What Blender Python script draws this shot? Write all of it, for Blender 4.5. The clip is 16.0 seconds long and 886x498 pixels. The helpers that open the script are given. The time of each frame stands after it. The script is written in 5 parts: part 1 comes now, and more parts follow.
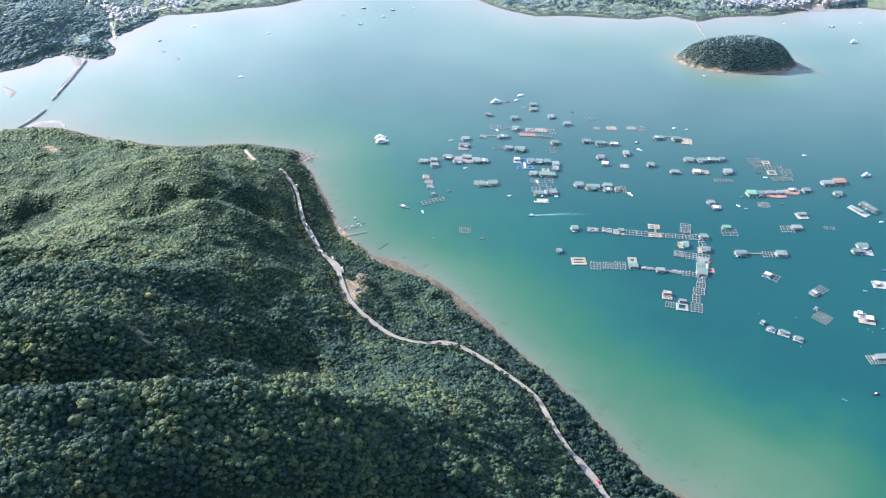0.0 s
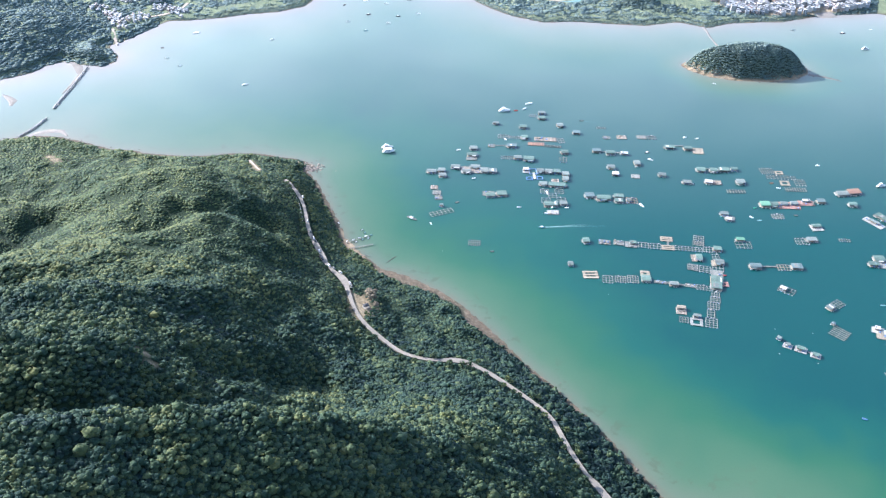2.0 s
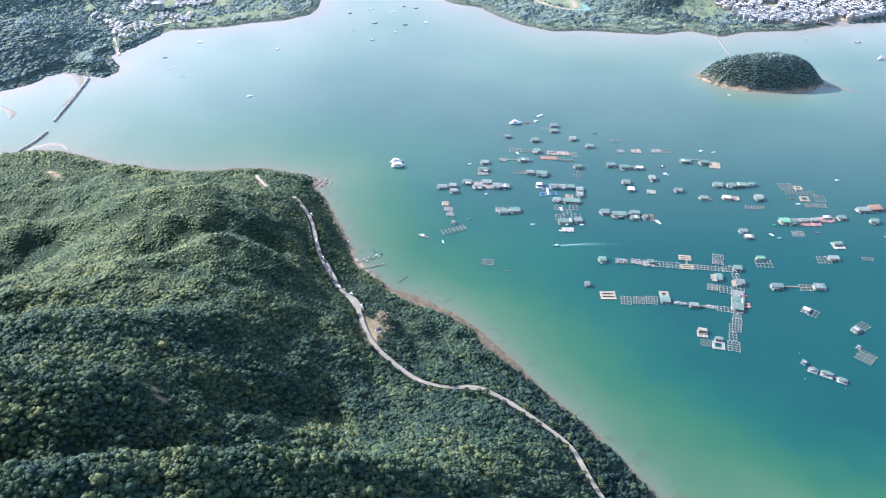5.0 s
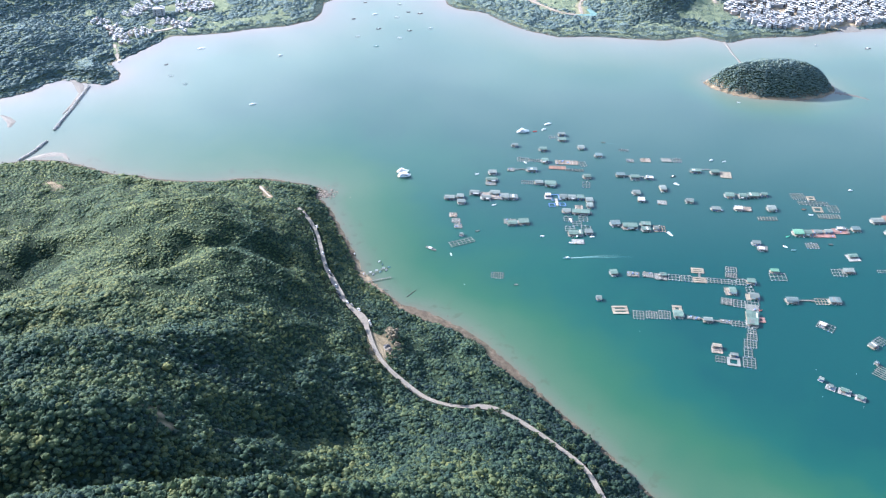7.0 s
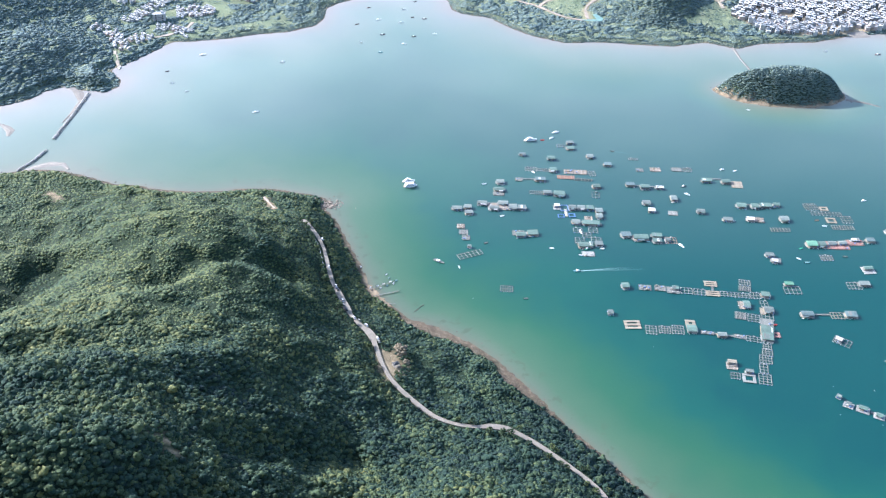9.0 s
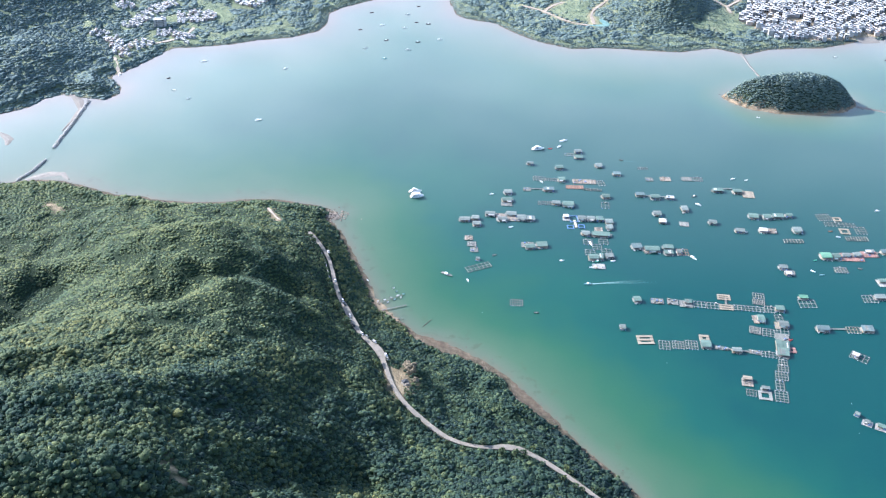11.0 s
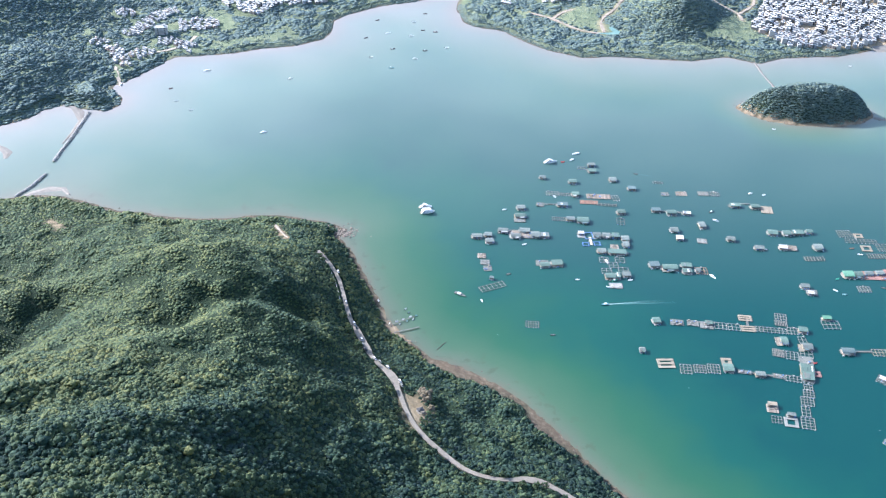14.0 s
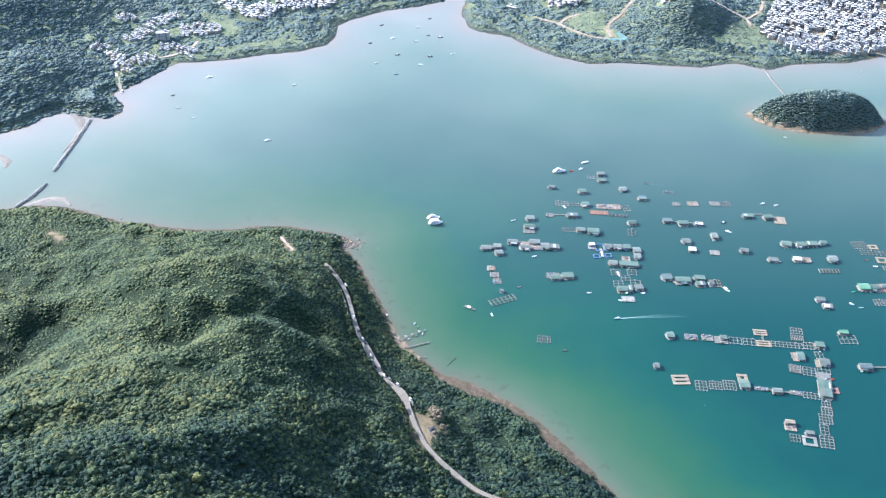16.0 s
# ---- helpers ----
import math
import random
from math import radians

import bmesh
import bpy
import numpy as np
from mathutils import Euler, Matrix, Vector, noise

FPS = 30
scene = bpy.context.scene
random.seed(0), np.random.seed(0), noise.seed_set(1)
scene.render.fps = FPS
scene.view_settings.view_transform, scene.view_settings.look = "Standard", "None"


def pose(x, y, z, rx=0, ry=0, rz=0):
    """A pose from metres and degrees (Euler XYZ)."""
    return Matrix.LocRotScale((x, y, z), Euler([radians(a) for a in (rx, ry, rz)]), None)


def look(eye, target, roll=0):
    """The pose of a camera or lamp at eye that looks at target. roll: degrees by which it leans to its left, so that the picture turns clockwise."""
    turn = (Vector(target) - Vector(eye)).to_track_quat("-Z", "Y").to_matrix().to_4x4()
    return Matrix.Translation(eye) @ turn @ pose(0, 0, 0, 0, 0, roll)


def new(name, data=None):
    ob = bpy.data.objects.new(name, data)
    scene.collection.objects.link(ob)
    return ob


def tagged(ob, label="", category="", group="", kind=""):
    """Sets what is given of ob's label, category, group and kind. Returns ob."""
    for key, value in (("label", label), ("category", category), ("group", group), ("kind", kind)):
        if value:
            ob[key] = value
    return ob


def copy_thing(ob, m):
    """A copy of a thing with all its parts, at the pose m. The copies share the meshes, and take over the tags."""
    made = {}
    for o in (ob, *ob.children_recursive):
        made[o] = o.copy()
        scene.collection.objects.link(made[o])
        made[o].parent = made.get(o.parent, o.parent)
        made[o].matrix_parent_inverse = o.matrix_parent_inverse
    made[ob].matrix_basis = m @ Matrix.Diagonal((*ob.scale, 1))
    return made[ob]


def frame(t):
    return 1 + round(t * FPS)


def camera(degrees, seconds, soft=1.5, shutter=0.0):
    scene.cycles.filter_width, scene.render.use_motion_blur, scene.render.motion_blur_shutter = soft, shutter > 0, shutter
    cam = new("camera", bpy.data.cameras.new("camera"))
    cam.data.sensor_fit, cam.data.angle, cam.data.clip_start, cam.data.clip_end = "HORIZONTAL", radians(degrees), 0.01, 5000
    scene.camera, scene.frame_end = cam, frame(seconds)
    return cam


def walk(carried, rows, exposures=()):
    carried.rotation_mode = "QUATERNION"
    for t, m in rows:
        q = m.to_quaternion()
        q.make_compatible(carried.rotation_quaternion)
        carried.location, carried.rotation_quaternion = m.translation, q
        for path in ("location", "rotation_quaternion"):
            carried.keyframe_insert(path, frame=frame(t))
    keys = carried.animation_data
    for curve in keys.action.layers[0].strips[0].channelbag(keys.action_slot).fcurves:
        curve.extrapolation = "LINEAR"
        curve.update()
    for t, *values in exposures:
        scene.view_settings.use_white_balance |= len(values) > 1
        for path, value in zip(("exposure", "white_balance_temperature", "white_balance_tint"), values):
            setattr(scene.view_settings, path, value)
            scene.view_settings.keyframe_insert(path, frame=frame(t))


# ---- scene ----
cam = camera(47.0, 16.0, soft=1.25)
# seconds, place of the drone, yaw, pitch, roll
PATH = [
    (0.00, -0.03, -0.07, 610.15, -0.006, -36.101, 1.706),
    (0.50, -2.76, 5.50, 609.92, -0.024, -36.095, 1.723),
    (1.00, -5.47, 11.11, 609.69, -0.045, -36.090, 1.739),
    (1.50, -8.19, 16.74, 609.47, -0.069, -36.086, 1.755),
    (2.00, -10.89, 22.40, 609.25, -0.095, -36.084, 1.771),
    (2.50, -13.60, 28.07, 609.04, -0.123, -36.083, 1.787),
    (3.00, -16.31, 33.77, 608.82, -0.154, -36.083, 1.803),
    (3.50, -19.01, 39.48, 608.61, -0.187, -36.085, 1.820),
    (4.00, -21.71, 45.21, 608.41, -0.223, -36.088, 1.837),
    (5.25, -28.48, 59.60, 607.90, -0.320, -36.100, 1.880),
    (6.50, -35.26, 74.04, 607.41, -0.428, -36.117, 1.926),
    (7.00, -37.97, 79.83, 607.22, -0.474, -36.126, 1.945),
    (7.50, -40.70, 85.63, 607.02, -0.521, -36.135, 1.964),
    (8.00, -43.43, 91.42, 606.84, -0.570, -36.146, 1.985),
    (8.50, -46.17, 97.22, 606.65, -0.620, -36.156, 2.006),
    (9.00, -48.92, 103.01, 606.46, -0.671, -36.168, 2.027),
    (10.25, -55.83, 117.47, 606.00, -0.803, -36.199, 2.085),
    (11.50, -62.80, 131.89, 605.55, -0.939, -36.232, 2.147),
    (12.00, -65.62, 137.63, 605.37, -0.994, -36.246, 2.174),
    (12.50, -68.45, 143.36, 605.19, -1.050, -36.260, 2.202),
    (13.00, -71.29, 149.08, 605.01, -1.106, -36.275, 2.231),
    (13.50, -74.15, 154.77, 604.83, -1.162, -36.289, 2.261),
    (14.00, -77.02, 160.45, 604.66, -1.219, -36.304, 2.292),
    (14.50, -79.91, 166.11, 604.48, -1.275, -36.319, 2.324),
    (15.00, -82.82, 171.74, 604.30, -1.331, -36.333, 2.358),
    (15.50, -85.75, 177.34, 604.12, -1.387, -36.348, 2.393),
    (16.00, -88.70, 182.92, 603.94, -1.442, -36.362, 2.429),
]
walk(cam, [(t, pose(x, y, z, 90 + pitch, 0, yaw) @ pose(0, 0, 0, 0, 0, roll)) for t, x, y, z, yaw, pitch, roll in PATH],
     [(0.0, 1.81, 5580, 18), (16.0, 1.66, 5520, 17)])

# ---- daylight ----
SUN_TO = Vector((-0.77, 0.43, 0.475)).normalized()
world = bpy.data.worlds.new("world")
scene.world = world
world.use_nodes = True
wn, wl = world.node_tree.nodes, world.node_tree.links
sky = wn.new("ShaderNodeTexSky")
sky.sky_type, sky.sun_disc = "NISHITA", False
sky.sun_elevation = math.asin(SUN_TO.z)
sky.sun_rotation = math.atan2(SUN_TO.x, SUN_TO.y)
sky.air_density, sky.dust_density, sky.ozone_density = 1.4, 2.6, 2.0
wn["Background"].inputs["Strength"].default_value = 0.15
wl.new(sky.outputs["Color"], wn["Background"].inputs["Color"])
sun = new("sun", bpy.data.lights.new("sun", "SUN"))
sun.data.energy, sun.data.angle, sun.data.color = 5.0, radians(0.6), (1.0, 0.95, 0.86)
sun.matrix_world = look(SUN_TO * 2000, (0, 0, 0))

# ---- materials ----
def node_material(name, rough=0.8, metal=0.0, spec=0.5):
    m = bpy.data.materials.new(name)
    m.use_nodes = True
    b = m.node_tree.nodes["Principled BSDF"]
    b.inputs["Roughness"].default_value = rough
    b.inputs["Metallic"].default_value = metal
    b.inputs["Specular IOR Level"].default_value = spec
    return m, m.node_tree.nodes, m.node_tree.links, b


def ramp(nodes, links, fac, stops):
    r = nodes.new("ShaderNodeValToRGB")
    e = r.color_ramp.elements
    while len(e) < len(stops):
        e.new(0.5)
    for k, (p, c) in enumerate(stops):
        e[k].position, e[k].color = p, (*c, 1.0)
    links.new(fac, r.inputs["Fac"])
    return r.outputs["Color"]


def noise_fac(nodes, links, scale, detail=4.0, coords="Object", rough=0.6):
    tc = nodes.new("ShaderNodeTexCoord")
    n = nodes.new("ShaderNodeTexNoise")
    n.inputs["Scale"].default_value, n.inputs["Detail"].default_value, n.inputs["Roughness"].default_value = scale, detail, rough
    links.new(tc.outputs[coords], n.inputs["Vector"])
    return n.outputs["Fac"]


def mixed(nodes, links, fac, a, b, mode="MIX"):
    x = nodes.new("ShaderNodeMix")
    x.data_type, x.blend_type = "RGBA", mode
    for value, slot in ((fac, x.inputs[0]), (a, x.inputs[6]), (b, x.inputs[7])):
        if isinstance(value, (int, float)):
            slot.default_value = value
        elif isinstance(value, tuple):
            slot.default_value = (*value, 1.0)
        else:
            links.new(value, slot)
    return x.outputs[2]


def bumped(nodes, links, bsdf, height, strength, distance):
    b = nodes.new("ShaderNodeBump")
    b.inputs["Strength"].default_value, b.inputs["Distance"].default_value = strength, distance
    links.new(height, b.inputs["Height"])
    links.new(b.outputs["Normal"], bsdf.inputs["Normal"])


def attr(nodes, name):
    a = nodes.new("ShaderNodeAttribute")
    a.attribute_name = name
    return a.outputs["Fac"]


def plain(name, base, rough=0.7, metal=0.0, scale=1.5, vary=0.25, bump=0.0, joined=False):
    """A weathered surface: the base colour broken up by grain and stains, and shifted a little from piece to piece."""
    m, n, l, b = node_material(name, rough, metal)
    dark = tuple(c * (1 - vary) for c in base)
    light = tuple(min(1.0, c * (1 + vary)) for c in base)
    c = ramp(n, l, noise_fac(n, l, scale, 5.0), [(0.3, dark), (0.55, base), (0.75, light)])
    stain = ramp(n, l, noise_fac(n, l, scale * 0.23, 3.0), [(0.35, (0.72, 0.70, 0.66)), (0.6, (1, 1, 1))])
    c = mixed(n, l, 0.6, c, stain, "MULTIPLY")
    info = n.new("ShaderNodeNewGeometry" if joined else "ShaderNodeObjectInfo")
    h = n.new("ShaderNodeHueSaturation")
    mr = n.new("ShaderNodeMapRange")
    mr.inputs["To Min"].default_value, mr.inputs["To Max"].default_value = 1 - vary * 0.8, 1 + vary * 0.6
    l.new(info.outputs["Random Per Island" if joined else "Random"], mr.inputs["Value"])
    l.new(mr.outputs["Result"], h.inputs["Value"])
    l.new(c, h.inputs["Color"])
    l.new(h.outputs["Color"], b.inputs["Base Color"])
    if bump:
        bumped(n, l, b, noise_fac(n, l, scale * 4), bump, 0.05)
    return m


def make_water():
    m, n, l, b = node_material("sea_water", 0.3, 0.0, 0.5)
    depth = attr(n, "depth")
    base = ramp(n, l, depth, [(0.0, (0.085, 0.082, 0.056)), (0.03, (0.066, 0.090, 0.060)), (0.10, (0.041, 0.083, 0.047)), (0.28, (0.017, 0.067, 0.036)),
                              (0.55, (0.006, 0.051, 0.039)), (1.0, (0.003, 0.038, 0.036))])
    silt_haze = ramp(n, l, depth, [(0.0, (0.195, 0.176, 0.160)), (0.12, (0.175, 0.185, 0.172)), (0.5, (0.148, 0.187, 0.162))])
    # weed beds and dark stones under the shallows
    near = ramp(n, l, depth, [(0.015, (0, 0, 0)), (0.04, (0.7, 0.7, 0.7)), (0.09, (0.5, 0.5, 0.5)), (0.15, (0, 0, 0))])
    weed = mixed(n, l, 1.0, near, ramp(n, l, noise_fac(n, l, 0.07, 5.0), [(0.55, (0, 0, 0)), (0.64, (1, 1, 1))]), "MULTIPLY")
    base = mixed(n, l, weed, base, (0.045, 0.06, 0.035))
    mud_haze = mixed(n, l, attr(n, "mud_haze"), base, silt_haze)
    patch = ramp(n, l, noise_fac(n, l, 0.006, 3.0), [(0.0, (0.86, 0.90, 0.92)), (1.0, (1.11, 1.08, 1.03))])
    col = mixed(n, l, 1.0, mud_haze, patch, "MULTIPLY")
    l.new(col, b.inputs["Base Color"])
    b.inputs["IOR"].default_value = 1.33
    bumped(n, l, b, noise_fac(n, l, 0.35, 5.0, rough=0.65), 0.22, 0.35)
    return m


def make_ground():
    m, n, l, b = node_material("ground_cover", 0.95, 0.0, 0.2)
    shaded_soil = ramp(n, l, noise_fac(n, l, 0.5, 6.0, rough=0.75), [(0.32, (0.006, 0.016, 0.007)), (0.5, (0.010, 0.022, 0.009)), (0.68, (0.018, 0.030, 0.011))])
    sand = ramp(n, l, noise_fac(n, l, 0.2, 6.0), [(0.3, (0.06, 0.044, 0.030)), (0.52, (0.090, 0.070, 0.047)), (0.72, (0.15, 0.122, 0.085))])
    meadow = ramp(n, l, noise_fac(n, l, 0.06, 6.0), [(0.3, (0.10, 0.13, 0.075)), (0.6, (0.15, 0.175, 0.10)), (0.8, (0.24, 0.23, 0.15))])
    bare = ramp(n, l, noise_fac(n, l, 0.15, 6.0), [(0.3, (0.20, 0.145, 0.085)), (0.7, (0.36, 0.28, 0.185))])
    c = mixed(n, l, attr(n, "meadow"), shaded_soil, meadow)
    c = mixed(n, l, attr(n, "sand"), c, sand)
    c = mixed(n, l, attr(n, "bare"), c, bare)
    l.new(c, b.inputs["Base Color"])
    bumped(n, l, b, noise_fac(n, l, 0.7, 5.0, rough=0.7), 0.9, 1.2)
    return m


def make_foliage(name, stops, sheen=0.10, relief=0.7, fleck=0.7):
    m, n, l, b = node_material(name, 0.75, 0.0, 0.12)
    geo = n.new("ShaderNodeNewGeometry")
    tone = n.new("ShaderNodeMath")
    tone.operation = "MULTIPLY_ADD"
    l.new(attr(n, "tone"), tone.inputs[0])
    tone.inputs[1].default_value = 0.6
    mr = n.new("ShaderNodeMath")
    mr.operation = "MULTIPLY"
    mr.inputs[1].default_value = 0.20
    l.new(geo.outputs["Random Per Island"], mr.inputs[0])
    l.new(mr.outputs[0], tone.inputs[2])
    broad = n.new("ShaderNodeMath")
    broad.operation = "MULTIPLY_ADD"
    l.new(noise_fac(n, l, 0.012, 3.0), broad.inputs[0])
    broad.inputs[1].default_value = 0.45
    l.new(tone.outputs[0], broad.inputs[2])
    shift = n.new("ShaderNodeMath")
    shift.operation = "SUBTRACT"
    shift.inputs[1].default_value = 0.14
    l.new(broad.outputs[0], shift.inputs[0])
    c = ramp(n, l, shift.outputs[0], stops)
    leaf = ramp(n, l, noise_fac(n, l, 1.1, 5.0, rough=0.7), [(0.36, (0.42, 0.46, 0.5)), (0.64, (1.45, 1.38, 1.1))])
    c = mixed(n, l, fleck, c, leaf, "MULTIPLY")
    l.new(c, b.inputs["Base Color"])
    b.inputs["Sheen Weight"].default_value = sheen
    b.inputs["Sheen Roughness"].default_value = 1.0
    b.inputs["Sheen Tint"].default_value = (0.45, 0.7, 1.0, 1.0)
    bumped(n, l, b, noise_fac(n, l, 0.9, 5.0, rough=0.7), relief, 0.9)
    # leaves let part of the light through
    glow = n.new("ShaderNodeBsdfTranslucent")
    l.new(mixed(n, l, 1.0, c, (1.45, 1.45, 0.8), "MULTIPLY"), glow.inputs["Color"])
    both = n.new("ShaderNodeMixShader")
    both.inputs["Fac"].default_value = 0.42
    l.new(b.outputs["BSDF"], both.inputs[1])
    l.new(glow.outputs["BSDF"], both.inputs[2])
    l.new(both.outputs["Shader"], n["Material Output"].inputs["Surface"])
    return m


WATER = make_water()
GROUND = make_ground()
LEAVES = make_foliage("foliage", [(0.08, (0.007, 0.020, 0.010)), (0.34, (0.025, 0.053, 0.023)), (0.60, (0.068, 0.097, 0.032)), (0.80, (0.122, 0.138, 0.040)), (0.97, (0.178, 0.174, 0.046))], 0.06)
HAZED_LEAVES = make_foliage("hazed_far_foliage", [(0.08, (0.070, 0.105, 0.102)), (0.4, (0.094, 0.134, 0.124)), (0.7, (0.126, 0.166, 0.140)), (0.92, (0.160, 0.192, 0.148))], 0.1, 0.6, 0.75)

# ---- building blocks ----
WOOD_GREY = plain("grey_weathered_wood", (0.15, 0.155, 0.138), 0.85, vary=0.3)
WOOD_LIGHT = plain("pale_weathered_wood", (0.20, 0.203, 0.18), 0.8, vary=0.25)
WOOD_TAN = plain("tan_deck_boards", (0.235, 0.20, 0.145), 0.8, vary=0.2)
WOOD_BROWN = plain("brown_boards", (0.30, 0.20, 0.13), 0.85, vary=0.35)
WOOD_PINK = plain("faded_red_deck", (0.25, 0.135, 0.11), 0.8, vary=0.25)
WOOD_WORN = plain("worn_grey_brown_boards", (0.25, 0.21, 0.165), 0.85, vary=0.4)
FLOAT_FOAM = plain("dirty_white_foam_float", (0.44, 0.44, 0.42), 0.7, vary=0.3)
WHITE_DECK = plain("dirty_white_deck", (0.29, 0.285, 0.26), 0.7, vary=0.3)
CREAM = plain("cream_dock", (0.45, 0.40, 0.30), 0.6, vary=0.15)
PAINT_WHITE = plain("white_paint", (0.72, 0.72, 0.70), 0.45, vary=0.12)
PAINT_BLUE = plain("blue_plastic", (0.10, 0.18, 0.34), 0.4, vary=0.3)
PAINT_RED = plain("red_paint", (0.45, 0.05, 0.04), 0.4, vary=0.2)
PAINT_GREEN = plain("green_paint", (0.06, 0.34, 0.22), 0.45, vary=0.2)
PAINT_DARK = plain("dark_maroon_paint", (0.07, 0.03, 0.035), 0.4, vary=0.2)
ROOF_GREEN = plain("green_roof_sheet", (0.08, 0.126, 0.10), 0.55, vary=0.3)
ROOF_LIME = plain("bright_green_roof_sheet", (0.09, 0.20, 0.125), 0.5, vary=0.15)
ROOF_GREY = plain("grey_roof_sheet", (0.118, 0.14, 0.124), 0.55, vary=0.3)
ROOF_TEAL = plain("blue_green_roof_sheet", (0.095, 0.135, 0.13), 0.55, vary=0.3)
ROOF_WHITE = plain("pale_roof_sheet", (0.38, 0.38, 0.36), 0.6, vary=0.15)
ROOF_BROWN = plain("rusty_roof_sheet", (0.21, 0.12, 0.08), 0.7, vary=0.25)
ROOF_BLUE = plain("blue_tarpaulin", (0.08, 0.17, 0.22), 0.5, vary=0.2)
WALL_SHEET = plain("shed_boards", (0.175, 0.185, 0.165), 0.8, vary=0.3)
GLASS = plain("dark_glass", (0.02, 0.025, 0.03), 0.12, vary=0.1)
RUBBER = plain("black_rubber", (0.02, 0.02, 0.02), 0.8, vary=0.2)
ASPHALT = plain("concrete_road", (0.19, 0.168, 0.135), 0.9, scale=0.6, vary=0.2, bump=0.2)
STONE = plain("shore_rock", (0.092, 0.078, 0.062), 0.9, scale=0.8, vary=0.35, bump=0.5)
PLASTER = plain("pale_rendered_wall", (0.34, 0.34, 0.325), 0.8, scale=0.4, vary=0.18)
ROOF_SLAB = plain("pale_flat_roof", (0.44, 0.445, 0.425), 0.8, scale=0.2, vary=0.4)
BARK = plain("bark", (0.10, 0.08, 0.06), 0.9, vary=0.3)
TARP = plain("turquoise_sheeting", (0.11, 0.20, 0.175), 0.6, vary=0.1)
PAINT_TEAL = plain("pale_teal_paint", (0.20, 0.36, 0.37), 0.45, vary=0.15)
FOAM = plain("white_foam", (0.20, 0.29, 0.28), 0.6, vary=0.2)
RIPPLE = plain("rippled_water", (0.045, 0.115, 0.105), 0.4, vary=0.2)


def box(bm, size, at, turn=0.0, taper=1.0):
    """A block in bm: its size, the centre of its base, degrees about z, and the width of its top."""
    sx, sy, sz = size
    m = pose(*at, 0, 0, turn)
    v = [bm.verts.new(m @ Vector((a * sx / 2 * k, b * sy / 2 * k, c * sz))) for c, k in ((0, 1.0), (1, taper)) for a, b in ((-1, -1), (1, -1), (1, 1), (-1, 1))]
    for f in ((3, 2, 1, 0), (4, 5, 6, 7), (0, 1, 5, 4), (1, 2, 6, 5), (2, 3, 7, 6), (3, 0, 4, 7)):
        bm.faces.new([v[i] for i in f])


def drum(bm, radius, length, at, along=True, sides=8):
    """A round drum lying (along x) or standing in bm."""
    rings = []
    for e in (-0.5, 0.5):
        ring = []
        for k in range(sides):
            c, s = radius * math.cos(6.2832 * k / sides), radius * math.sin(6.2832 * k / sides)
            ring.append(bm.verts.new(Vector(at) + (Vector((e * length, c, s)) if along else Vector((c, s, (e + 0.5) * length)))))
        rings.append(ring)
    for k in range(sides):
        bm.faces.new((rings[0][k], rings[0][(k + 1) % sides], rings[1][(k + 1) % sides], rings[1][k]))
    bm.faces.new(rings[0][::-1])
    bm.faces.new(rings[1])


def mesh_of(name, bm, material):
    bmesh.ops.recalc_face_normals(bm, faces=bm.faces)
    me = bpy.data.meshes.new(name)
    bm.to_mesh(me)
    bm.free()
    me.materials.append(material)
    return me


def part(name, bm, material, parent, label=""):
    ob = new(name, mesh_of(name, bm, material))
    ob.parent = parent
    return tagged(ob, label)


def root(name, x, y, z, yaw, label, category, group=""):
    ob = new(name)
    ob.empty_display_size = 1.0
    ob.matrix_world = pose(x, y, z, 0, 0, yaw)
    return tagged(ob, label, category, group)


UNIT = {}


def block(name, parent, size, at, material, turn=0.0, label=""):
    """A part that is one board or block; alike ones share a mesh."""
    if (name, material.name) not in UNIT:
        bm = bmesh.new()
        box(bm, (1, 1, 1), (0, 0, 0))
        UNIT[name, material.name] = mesh_of(name, bm, material)
    ob = new(name, UNIT[name, material.name])
    ob.parent = parent
    ob.matrix_local = pose(*at, 0, 0, turn) @ Matrix.Diagonal((*size, 1))
    return tagged(ob, label)


def float_drum(parent, at, length=1.6):
    if "drum" not in UNIT:
        for key, paint in (("drum", PAINT_BLUE), ("foam", FLOAT_FOAM)):
            bm = bmesh.new()
            drum(bm, 0.4, 1.0, (0, 0, 0))
            UNIT[key] = mesh_of("float_drum", bm, paint)
    ob = new("float_drum", UNIT["drum" if int(abs(at[0] * 7) + abs(at[1] * 3)) % 3 == 0 else "foam"])
    ob.parent = parent
    ob.matrix_local = pose(*at) @ Matrix.Diagonal((length, 1, 1, 1))
    return ob

# ---- the lie of the land ----
NEAR_COAST = [(340, 330), (262, 432), (192, 522), (167, 539), (152, 565), (135, 595), (113, 630), (90, 661), (64, 693), (47, 720), (26, 748), (10, 769),
              (-12, 790), (-47, 814), (-70, 822), (-92, 848), (-109, 872), (-118, 898), (-134, 936), (-151, 978), (-164, 998), (-157, 1012), (-177, 1024),
              (-205, 1030), (-232, 1036), (-264, 1032), (-286, 1026), (-313, 1024), (-342, 1026), (-371, 1033), (-400, 1036), (-432, 1049), (-460, 1058),
              (-486, 1060), (-506, 1056), (-535, 1045), (-640, 1040), (-900, 900)]
NEAR_LAND = NEAR_COAST + [(-4400, 700), (-4400, -1400), (700, -1400), (600, 0)]
